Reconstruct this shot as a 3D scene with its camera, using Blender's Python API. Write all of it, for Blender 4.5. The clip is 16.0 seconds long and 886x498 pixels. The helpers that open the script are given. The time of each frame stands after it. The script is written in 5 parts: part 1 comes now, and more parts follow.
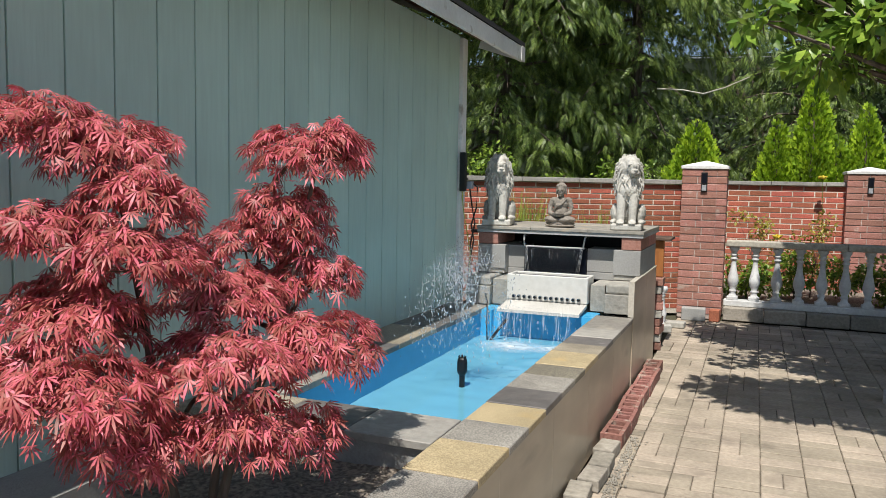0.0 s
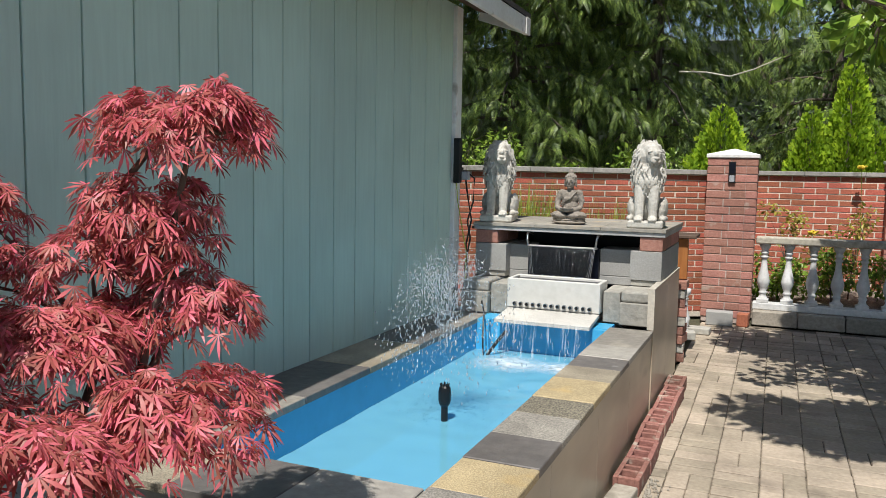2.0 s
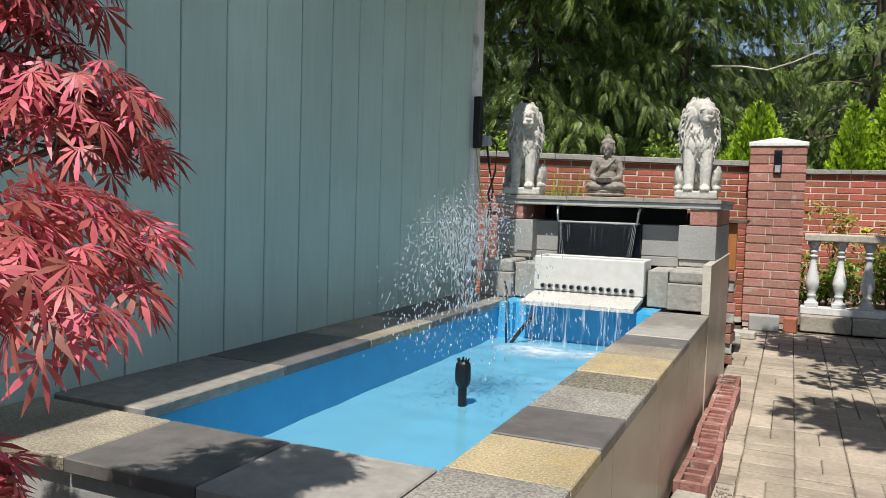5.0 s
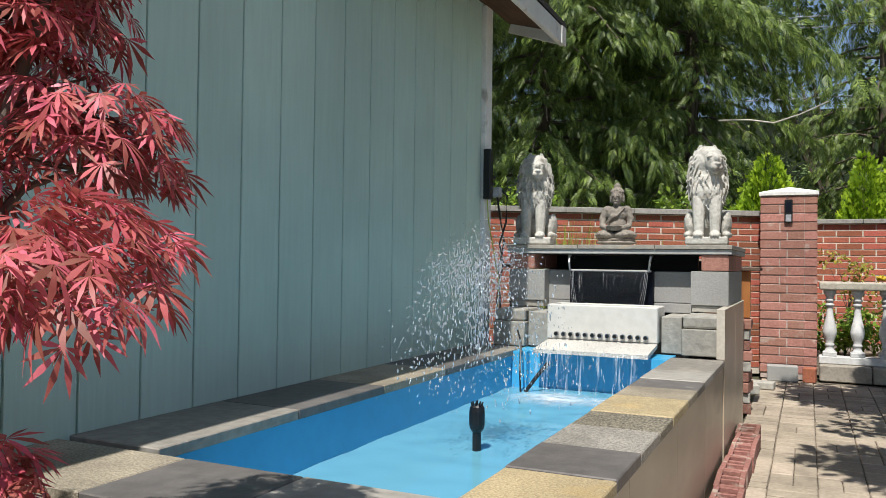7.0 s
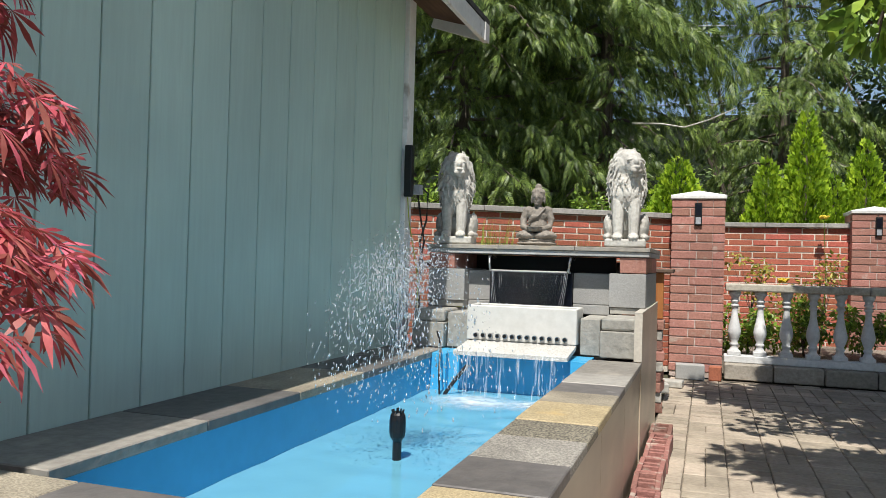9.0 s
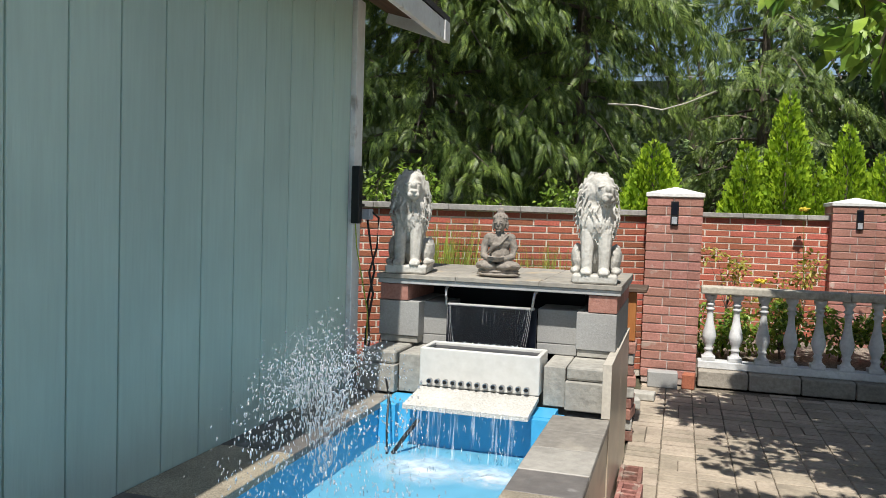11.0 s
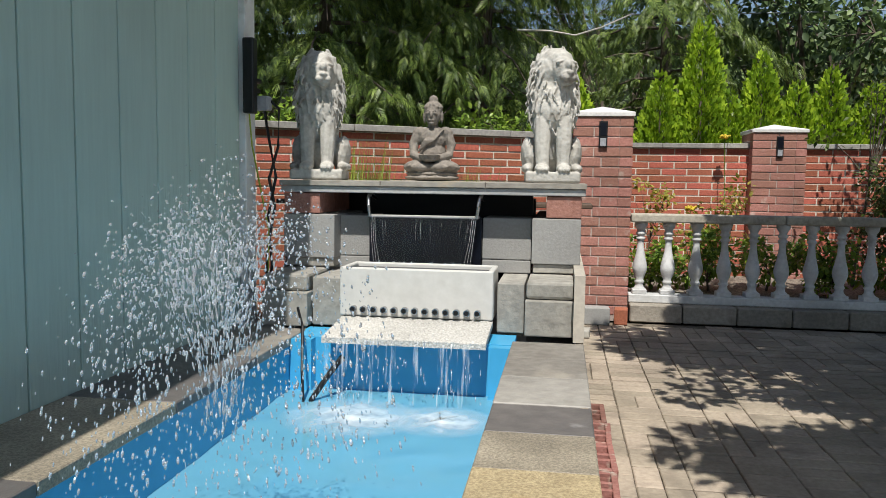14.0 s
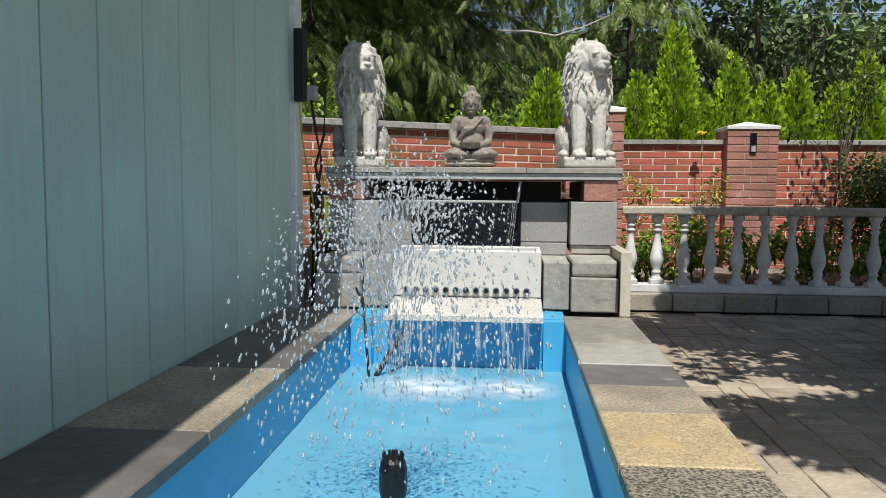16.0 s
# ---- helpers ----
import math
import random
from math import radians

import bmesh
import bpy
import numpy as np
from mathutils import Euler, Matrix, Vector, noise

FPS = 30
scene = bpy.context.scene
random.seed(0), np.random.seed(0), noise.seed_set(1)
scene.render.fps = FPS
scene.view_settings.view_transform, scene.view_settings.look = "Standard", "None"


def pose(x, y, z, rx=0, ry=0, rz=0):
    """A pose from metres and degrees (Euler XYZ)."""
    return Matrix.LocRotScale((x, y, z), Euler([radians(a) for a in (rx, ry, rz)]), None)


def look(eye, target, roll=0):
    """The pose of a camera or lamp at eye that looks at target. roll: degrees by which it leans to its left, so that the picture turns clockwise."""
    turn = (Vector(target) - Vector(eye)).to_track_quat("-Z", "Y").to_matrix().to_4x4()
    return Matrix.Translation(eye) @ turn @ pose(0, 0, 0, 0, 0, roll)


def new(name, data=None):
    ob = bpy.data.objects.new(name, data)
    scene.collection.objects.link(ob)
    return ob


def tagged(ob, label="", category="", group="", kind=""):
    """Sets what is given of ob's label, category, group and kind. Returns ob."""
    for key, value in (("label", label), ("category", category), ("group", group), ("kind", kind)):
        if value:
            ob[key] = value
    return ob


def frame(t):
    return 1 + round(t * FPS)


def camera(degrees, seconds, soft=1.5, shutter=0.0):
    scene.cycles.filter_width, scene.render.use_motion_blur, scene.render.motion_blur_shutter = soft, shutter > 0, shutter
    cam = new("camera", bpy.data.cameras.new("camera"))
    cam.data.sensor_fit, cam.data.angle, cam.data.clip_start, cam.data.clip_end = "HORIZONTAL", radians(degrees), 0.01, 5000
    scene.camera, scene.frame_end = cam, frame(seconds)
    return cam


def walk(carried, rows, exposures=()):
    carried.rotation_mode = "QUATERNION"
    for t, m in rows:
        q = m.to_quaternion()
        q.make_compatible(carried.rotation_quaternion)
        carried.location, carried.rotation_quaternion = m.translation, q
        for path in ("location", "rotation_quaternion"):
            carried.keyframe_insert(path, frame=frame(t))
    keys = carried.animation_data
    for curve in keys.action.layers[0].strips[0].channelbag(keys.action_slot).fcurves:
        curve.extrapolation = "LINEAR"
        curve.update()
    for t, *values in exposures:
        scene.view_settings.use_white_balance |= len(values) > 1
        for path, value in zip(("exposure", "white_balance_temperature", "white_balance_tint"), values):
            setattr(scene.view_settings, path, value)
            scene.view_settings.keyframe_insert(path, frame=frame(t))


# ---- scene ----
cam = camera(59.3, 16.0, soft=0.8)
METRES, EYE, TILT, LEAN, TURN = 4.2, 1.38, 0.0, 0.0, 21.8
ROWS = [
    (0.0, 0.0, 0.0, 0.0, 0.09, -4.86, -1.09),
    (0.5, -0.005, 0.0367, -0.0016, 0.53, -4.85, -0.99),
    (1.0, -0.011, 0.0897, 0.0003, 0.95, -5.07, -0.82),
    (1.5, 0.0068, 0.1336, -0.0018, 1.19, -5.34, -0.82),
    (2.0, 0.039, 0.1721, 0.0001, 1.36, -5.56, -1.06),
    (2.5, 0.0516, 0.1947, 0.0007, 1.26, -5.7, -1.44),
    (3.0, 0.0481, 0.2313, -0.0005, 0.98, -5.86, -2.02),
    (3.5, 0.0362, 0.2768, 0.0003, 0.6, -6.02, -2.52),
    (4.0, 0.0351, 0.3088, -0.0155, 0.46, -6.15, -2.92),
    (4.2, 0.0309, 0.3272, -0.0366, 0.6, -5.95, -2.72),
    (6.3, 0.0326, 0.3093, -0.101, 4.61, 0.57, -1.01),
    (6.5, 0.0305, 0.31, -0.1008, 4.41, 0.73, -0.93),
    (7.0, 0.0338, 0.3151, -0.1004, 3.3, 1.02, -0.72),
    (7.5, 0.0381, 0.3177, -0.1006, 1.53, 1.29, -0.53),
    (8.0, 0.0386, 0.3176, -0.1006, -0.24, 1.48, -0.66),
    (8.5, 0.0341, 0.3162, -0.1007, -1.74, 1.34, -1.05),
    (9.0, 0.0258, 0.3392, -0.0946, -3.06, 0.73, -1.56),
    (9.5, 0.0239, 0.36, -0.0417, -4.36, -0.32, -2.01),
    (9.7, 0.0244, 0.365, -0.012, -4.93, -0.78, -2.12),
    (11.8, 0.0874, 0.5061, 0.003, -4.31, -3.46, -1.54),
    (12.0, 0.0869, 0.5271, 0.0022, -3.61, -3.67, -1.57),
    (12.5, 0.0909, 0.5756, -0.0155, -1.47, -4.34, -1.71),
    (13.0, 0.074, 0.6154, -0.033, -0.63, -5.58, -2.36),
    (13.5, 0.0647, 0.6181, -0.0437, -6.38, -5.65, -1.9),
    (14.0, 0.0434, 0.6197, -0.0728, -13.0, -5.05, -0.78),
    (14.5, -0.0113, 0.6154, -0.0755, -17.08, -4.66, 0.04),
    (15.0, -0.034, 0.6057, -0.0856, -17.91, -4.5, 0.22),
    (15.5, -0.0483, 0.6077, -0.0903, -17.38, -4.68, -0.1),
    (16.0, -0.0512, 0.6105, -0.0913, -16.66, -4.72, -0.4),
]
walk(cam, [(t, pose(0, 0, EYE, TILT, LEAN, TURN) @ pose(METRES * x, METRES * y, METRES * z, 90 + pitch, roll, yaw)) for t, x, y, z, yaw, pitch, roll in ROWS],
     [(0.0, 0.40), (4.0, 0.44), (7.0, 0.45), (9.5, 0.55), (12.3, 0.50), (13.3, 0.26), (14.5, 0.31), (16.0, 0.35)])

# ---------------------------------------------------------------- light
SUN = Vector((0.040, -0.54, 1.0)).normalized()
lamp = bpy.data.lights.new("sun", "SUN")
lamp.energy, lamp.angle, lamp.color = 4.3, radians(0.55), (1.0, 0.965, 0.90)
sun = new("sun", lamp)
sun.matrix_world = look(SUN * 30, (0, 0, 0))
world = bpy.data.worlds.new("sky")
world.use_nodes = True
scene.world = world
sky = world.node_tree.nodes.new("ShaderNodeTexSky")
sky.sky_type, sky.sun_disc = "NISHITA", False
sky.sun_elevation, sky.sun_rotation = radians(61.8), radians(172)
back = world.node_tree.nodes["Background"]
back.inputs["Strength"].default_value = 0.078
world.node_tree.links.new(sky.outputs["Color"], back.inputs["Color"])


# ---------------------------------------------------------------- materials
def mat(name, a, b=None, scale=30.0, rough=0.7, bump=0.2, bscale=None, metal=0.0, spec=0.4, blot=0.25,
        blot_scale=2.5, vary=0.0, island=0.0, contrast=0.18, stain=None, stain_at=0.62, stain_scale=5.0, stretch=(1, 1, 1),
        leaf=0.0, coat=0.0, trans=0.0):
    """A surface of two colours in a fine grain, with broad blotches, an optional stain and fine relief, in world metres."""
    m = bpy.data.materials.new(name)
    m.use_nodes = True
    n, l = m.node_tree.nodes, m.node_tree.links
    p, out = n["Principled BSDF"], n["Material Output"]
    geo = n.new("ShaderNodeNewGeometry")
    stretched = n.new("ShaderNodeVectorMath")
    stretched.operation = "MULTIPLY"
    stretched.inputs[1].default_value = stretch
    l.new(geo.outputs["Position"], stretched.inputs[0])

    def noise_at(s, detail, vec):
        t = n.new("ShaderNodeTexNoise")
        t.inputs["Scale"].default_value, t.inputs["Detail"].default_value = s, detail
        l.new(vec, t.inputs["Vector"])
        return t.outputs["Fac"]

    def ramp(src, lo, hi):
        r = n.new("ShaderNodeMapRange")
        r.inputs[1].default_value, r.inputs[2].default_value = lo, hi
        l.new(src, r.inputs[0])
        return r.outputs[0]

    def mixed(fac, c1, c2, how="MIX"):
        x = n.new("ShaderNodeMix")
        x.data_type, x.blend_type = "RGBA", how
        for sock, v in ((x.inputs[0], fac), (x.inputs[6], c1), (x.inputs[7], c2)):
            if isinstance(v, (int, float)):
                sock.default_value = v
            elif isinstance(v, tuple):
                sock.default_value = (*v[:3], 1)
            else:
                l.new(v, sock)
        return x.outputs[2]

    b = b or tuple(c * 0.75 for c in a)
    fine = noise_at(scale, 6, stretched.outputs[0])
    col = mixed(ramp(fine, 0.5 - contrast, 0.5 + contrast), a, b)
    if stain:
        s = noise_at(stain_scale, 5, stretched.outputs[0])
        col = mixed(ramp(s, stain_at - 0.06, stain_at + 0.08), col, stain)
    if blot:
        w = ramp(noise_at(blot_scale, 3, geo.outputs["Position"]), 0.3, 0.7)
        g = n.new("ShaderNodeMapRange")
        g.inputs[3].default_value, g.inputs[4].default_value = 1 - blot, 1 + blot * 0.6
        l.new(w, g.inputs[0])
        v = n.new("ShaderNodeHueSaturation")
        l.new(g.outputs[0], v.inputs["Value"])
        l.new(col, v.inputs["Color"])
        col = v.outputs[0]
    for amount, src in ((vary, n.new("ShaderNodeObjectInfo").outputs["Random"]), (island, geo.outputs["Random Per Island"])):
        if amount:
            g = n.new("ShaderNodeMapRange")
            g.inputs[3].default_value, g.inputs[4].default_value = 1 - amount, 1 + amount
            l.new(src, g.inputs[0])
            v = n.new("ShaderNodeHueSaturation")
            l.new(g.outputs[0], v.inputs["Value"])
            h = n.new("ShaderNodeMapRange")
            h.inputs[3].default_value, h.inputs[4].default_value = 0.5 + amount * 0.04, 0.5 - amount * 0.04
            l.new(src, h.inputs[0])
            l.new(h.outputs[0], v.inputs["Hue"])
            l.new(col, v.inputs["Color"])
            col = v.outputs[0]
    l.new(col, p.inputs["Base Color"])
    p.inputs["Roughness"].default_value, p.inputs["Metallic"].default_value = rough, metal
    p.inputs["Specular IOR Level"].default_value = spec
    p.inputs["Coat Weight"].default_value = coat
    p.inputs["Transmission Weight"].default_value = trans
    if bump:
        bn = n.new("ShaderNodeBump")
        bn.inputs["Strength"].default_value, bn.inputs["Distance"].default_value = bump, 0.006
        l.new(noise_at(bscale or scale * 1.5, 5, stretched.outputs[0]), bn.inputs["Height"])
        l.new(bn.outputs[0], p.inputs["Normal"])
    if leaf:
        t = n.new("ShaderNodeBsdfTranslucent")
        l.new(col, t.inputs["Color"])
        x = n.new("ShaderNodeMixShader")
        x.inputs[0].default_value = leaf
        l.new(p.outputs[0], x.inputs[1])
        l.new(t.outputs[0], x.inputs[2])
        l.new(x.outputs[0], out.inputs["Surface"])
    return m


def water_mat(name, tint, rough, scale, bump, ior=1.33, milk=0.0):
    """Clear water without bending: a tinted see-through sheet with a Fresnel gloss and ripples; milk: how cloudy it is."""
    m = bpy.data.materials.new(name)
    m.use_nodes = True
    n, l = m.node_tree.nodes, m.node_tree.links
    n.remove(n["Principled BSDF"])
    clear, gloss, fr, mix = (n.new(k) for k in ("ShaderNodeBsdfTransparent", "ShaderNodeBsdfGlossy", "ShaderNodeFresnel", "ShaderNodeMixShader"))
    clear.inputs[0].default_value = (*tint, 1)
    gloss.inputs["Roughness"].default_value = rough
    fr.inputs["IOR"].default_value = ior
    nz, bp, geo = (n.new(k) for k in ("ShaderNodeTexNoise", "ShaderNodeBump", "ShaderNodeNewGeometry"))
    nz.inputs["Scale"].default_value, nz.inputs["Detail"].default_value = scale, 4
    bp.inputs["Strength"].default_value, bp.inputs["Distance"].default_value = bump, 0.02
    l.new(geo.outputs["Position"], nz.inputs["Vector"])
    l.new(nz.outputs["Fac"], bp.inputs["Height"])
    l.new(bp.outputs[0], gloss.inputs["Normal"])
    l.new(bp.outputs[0], fr.inputs["Normal"])
    body = clear.outputs[0]
    if milk:
        d, x = n.new("ShaderNodeBsdfDiffuse"), n.new("ShaderNodeMixShader")
        d.inputs[0].default_value = (*tint, 1)
        x.inputs[0].default_value = milk
        l.new(body, x.inputs[1])
        l.new(d.outputs[0], x.inputs[2])
        body = x.outputs[0]
    l.new(fr.outputs[0], mix.inputs[0])
    l.new(body, mix.inputs[1])
    l.new(gloss.outputs[0], mix.inputs[2])
    l.new(mix.outputs[0], n["Material Output"].inputs["Surface"])
    return m


M_SIDING = mat("grey_green_siding", (0.525, 0.675, 0.605), (0.49, 0.63, 0.565), 60, 0.72, 0.22, 90, blot=0.12, blot_scale=1.2, vary=0.05, stretch=(1, 1, 0.08))
M_TRIM = mat("weathered_white_paint", (0.86, 0.86, 0.84), (0.80, 0.79, 0.77), 40, 0.5, 0.3, blot=0.1, stain=(0.34, 0.29, 0.24), stain_at=0.68, stain_scale=7)
M_ROOF = mat("dark_shingle", (0.07, 0.065, 0.06), (0.03, 0.03, 0.03), 90, 0.9, 0.6, vary=0.2)
M_SOFFIT = mat("brown_soffit", (0.16, 0.085, 0.05), (0.10, 0.055, 0.035), 40, 0.8, 0.3, stretch=(1, 0.1, 1))
M_BRICK = mat("red_brick", (0.47, 0.15, 0.088), (0.33, 0.10, 0.062), 70, 0.85, 0.5, blot=0.2, vary=0.26)
M_BRICKJ = mat("red_brick_rest", (0.47, 0.15, 0.088), (0.33, 0.10, 0.062), 70, 0.85, 0.5, blot=0.2, island=0.26)
M_PBRICK = mat("pink_red_brick", (0.45, 0.225, 0.18), (0.34, 0.155, 0.12), 60, 0.85, 0.6, blot=0.2, vary=0.16, stain=(0.52, 0.40, 0.34), stain_at=0.69, stain_scale=11)
M_MORTAR = mat("pale_mortar", (0.74, 0.68, 0.58), (0.60, 0.54, 0.46), 80, 0.95, 0.5)
M_MORTAR2 = mat("grey_mortar", (0.54, 0.45, 0.40), (0.42, 0.34, 0.30), 80, 0.95, 0.5)
M_CAP = mat("concrete_cap", (0.42, 0.40, 0.37), (0.30, 0.29, 0.27), 50, 0.85, 0.4, stain=(0.13, 0.12, 0.10), stain_at=0.64)
M_PCAP = mat("pale_cap_stone", (0.78, 0.77, 0.75), (0.66, 0.65, 0.63), 40, 0.8, 0.3)
M_BLOCK = mat("grey_block", (0.36, 0.355, 0.34), (0.31, 0.305, 0.29), 90, 0.9, 0.3, blot=0.18, stain=(0.20, 0.19, 0.17), stain_at=0.67)
M_ROUGH = mat("rough_grey_stone", (0.46, 0.44, 0.39), (0.33, 0.315, 0.28), 30, 0.9, 0.7, 40, stain=(0.24, 0.225, 0.20), stain_at=0.64)
M_SLABTOP = mat("slate_slab", (0.38, 0.35, 0.30), (0.27, 0.25, 0.22), 25, 0.6, 0.5, stain=(0.42, 0.33, 0.22), stain_at=0.66)
M_LEDGE = mat("pale_grey_slab", (0.46, 0.46, 0.45), (0.38, 0.38, 0.37), 60, 0.75, 0.3)
M_PAVER = mat("tan_paver", (0.41, 0.345, 0.265), (0.32, 0.265, 0.205), 45, 0.9, 0.6, blot=0.26, vary=0.15, stain=(0.24, 0.20, 0.155), stain_at=0.64, stain_scale=3.5)
M_PAVERJ = mat("tan_paver_rest", (0.41, 0.345, 0.265), (0.32, 0.265, 0.205), 45, 0.9, 0.6, blot=0.26, island=0.15, stain=(0.24, 0.20, 0.155), stain_at=0.64, stain_scale=3.5)
M_EDGEB = mat("dusty_edging_block", (0.36, 0.325, 0.27), (0.25, 0.225, 0.185), 35, 0.9, 0.7, 50, vary=0.12, stain=(0.17, 0.15, 0.12), stain_at=0.62)
M_EBRICK = mat("dusty_red_brick", (0.30, 0.145, 0.115), (0.215, 0.098, 0.078), 60, 0.9, 0.6, blot=0.25, vary=0.18, stain=(0.40, 0.33, 0.27), stain_at=0.62, stain_scale=14)
M_SAND = mat("joint_sand", (0.24, 0.20, 0.15), (0.085, 0.07, 0.053), 25, 0.95, 0.7, blot=0.5, blot_scale=2.2)
M_SOIL = mat("dry_soil", (0.30, 0.25, 0.20), (0.12, 0.10, 0.08), 60, 0.95, 0.9, 70, contrast=0.12)
M_LAWN = mat("dark_earth", (0.09, 0.085, 0.05), (0.05, 0.05, 0.03), 30, 0.95, 0.6)
M_BLUE = mat("blue_pool_paint", (0.065, 0.40, 0.68), (0.055, 0.36, 0.62), 14, 0.35, 0.08, blot=0.06)
M_SIDE = mat("polished_travertine", (0.44, 0.365, 0.27), (0.35, 0.285, 0.205), 4, 0.32, 0.05, 12, spec=0.4, blot=0.16, vary=0.08, stain=(0.25, 0.20, 0.145), stain_at=0.66, stain_scale=3, stretch=(1, 0.5, 2))
M_EDGE = mat("pale_tile_edge", (0.62, 0.57, 0.48), (0.52, 0.47, 0.40), 50, 0.6, 0.2)
M_YEL = mat("ochre_granite_tile", (0.52, 0.42, 0.25), (0.31, 0.24, 0.14), 170, 0.6, 0.5, contrast=0.14, blot=0.2, blot_scale=6, stain=(0.50, 0.35, 0.15), stain_at=0.66)
M_GRA = mat("grey_granite_tile", (0.40, 0.37, 0.32), (0.19, 0.175, 0.155), 190, 0.6, 0.5, contrast=0.12, blot=0.3, blot_scale=5)
M_DGR = mat("dark_granite_tile", (0.36, 0.32, 0.24), (0.06, 0.054, 0.045), 150, 0.6, 0.5, contrast=0.13, blot=0.25)
M_SLATE = mat("dark_slate_tile", (0.17, 0.155, 0.145), (0.12, 0.11, 0.105), 20, 0.5, 0.5, stain=(0.42, 0.41, 0.40), stain_at=0.72, stain_scale=7)
M_BROWN = mat("brown_slate_tile", (0.31, 0.285, 0.25), (0.22, 0.20, 0.175), 30, 0.55, 0.5, stain=(0.40, 0.36, 0.30), stain_at=0.66)
M_LSLATE = mat("pale_slate_tile", (0.40, 0.375, 0.335), (0.31, 0.29, 0.26), 28, 0.55, 0.5, stain=(0.26, 0.24, 0.215), stain_at=0.64)
M_TAN = mat("tan_granite_tile", (0.42, 0.365, 0.275), (0.25, 0.215, 0.165), 170, 0.6, 0.4, contrast=0.12, blot=0.3, blot_scale=5)
M_WHITE = mat("white_glazed_trough", (0.645, 0.635, 0.60), (0.58, 0.57, 0.535), 30, 0.45, 0.1, blot=0.05, stain=(0.60, 0.57, 0.50), stain_at=0.70)
M_PEB = mat("white_pebble_sheet", (0.70, 0.68, 0.64), (0.44, 0.42, 0.38), 150, 0.6, 1.0, 130, contrast=0.14)
M_LION = mat("whitewashed_cast_stone", (0.59, 0.57, 0.52), (0.44, 0.42, 0.375), 45, 0.85, 0.5, 70, stain=(0.30, 0.275, 0.235), stain_at=0.64, stain_scale=14)
M_BUD = mat("grey_brown_cast_stone", (0.30, 0.265, 0.225), (0.20, 0.175, 0.15), 70, 0.9, 0.5, 90, stain=(0.13, 0.115, 0.10), stain_at=0.64, stain_scale=16)
M_BALU = mat("white_painted_concrete", (0.70, 0.70, 0.69), (0.60, 0.60, 0.59), 40, 0.8, 0.3, stain=(0.42, 0.41, 0.38), stain_at=0.68)
M_RAIL = mat("weathered_rail_top", (0.52, 0.48, 0.40), (0.38, 0.35, 0.29), 40, 0.85, 0.4, stain=(0.25, 0.22, 0.17), stain_at=0.62)
M_BLACK = mat("black_plastic", (0.012, 0.012, 0.013), None, 60, 0.35, 0.05)
M_DARKBACK = mat("near_black_panel", (0.006, 0.008, 0.016), None, 30, 0.3, 0.05, spec=0.25)
M_STEEL = mat("brushed_steel", (0.62, 0.62, 0.63), None, 80, 0.25, 0.05, metal=1.0)
M_GBOX = mat("grey_plastic_box", (0.42, 0.44, 0.47), None, 60, 0.5, 0.05)
M_CABY = mat("yellow_green_cable", (0.40, 0.48, 0.06), None, 60, 0.5, 0.0)
M_WOOD = mat("orange_stained_wood", (0.42, 0.17, 0.05), (0.30, 0.11, 0.03), 40, 0.6, 0.3, stretch=(1, 1, 0.15))
M_DWOOD = mat("dark_wood_board", (0.15, 0.10, 0.07), (0.09, 0.06, 0.045), 40, 0.7, 0.3)
M_BARK = mat("grey_brown_bark", (0.16, 0.125, 0.10), (0.08, 0.065, 0.05), 40, 0.9, 0.9, stretch=(1, 1, 0.3))
M_MAPLE = mat("red_maple_leaf", (0.63, 0.175, 0.167), (0.35, 0.054, 0.058), 25, 0.46, 0.0, blot=0.0, island=0.5, leaf=0.26, spec=0.4)
M_CEDAR = mat("dark_cedar_foliage", (0.23, 0.325, 0.066), (0.075, 0.125, 0.030), 7, 0.45, 0.0, blot=0.30, blot_scale=0.9, island=0.5, leaf=0.24)
M_BACKSHADE = mat("painted_shade_backdrop", (0.025, 0.042, 0.015), (0.010, 0.018, 0.007), 1.4, 0.8, 0.8, 3, blot=0.4, blot_scale=0.5)
M_ARB = mat("bright_arborvitae_foliage", (0.40, 0.56, 0.035), (0.22, 0.37, 0.022), 9, 0.6, 0.0, blot=0.15, island=0.4, leaf=0.36)
M_FAR = mat("far_tree_leaf", (0.19, 0.28, 0.10), (0.06, 0.10, 0.035), 1.6, 0.5, 0.0, blot=0.3, blot_scale=0.6, island=0.5, contrast=0.13, leaf=0.2)
M_BROAD = mat("broad_green_leaf", (0.26, 0.40, 0.06), (0.13, 0.24, 0.035), 20, 0.32, 0.0, blot=0.0, island=0.5, leaf=0.33)
M_BUSH = mat("shrub_leaf", (0.25, 0.37, 0.05), (0.13, 0.23, 0.03), 20, 0.4, 0.0, blot=0.0, island=0.5, leaf=0.35)
M_DBUSH = mat("dark_olive_leaf", (0.085, 0.125, 0.025), (0.05, 0.08, 0.018), 20, 0.5, 0.0, blot=0.0, island=0.5, leaf=0.2)
M_YELLEAF = mat("yellow_green_leaf", (0.42, 0.36, 0.06), (0.26, 0.26, 0.05), 20, 0.5, 0.0, blot=0.0, island=0.4, leaf=0.3)
M_ROSE = mat("yellow_petal", (0.75, 0.60, 0.06), (0.62, 0.48, 0.05), 20, 0.5, 0.0, blot=0.0, island=0.2, leaf=0.3)
M_GRASS = mat("tall_grass_blade", (0.42, 0.52, 0.11), (0.30, 0.40, 0.07), 20, 0.6, 0.0, blot=0.0, island=0.4, leaf=0.4)
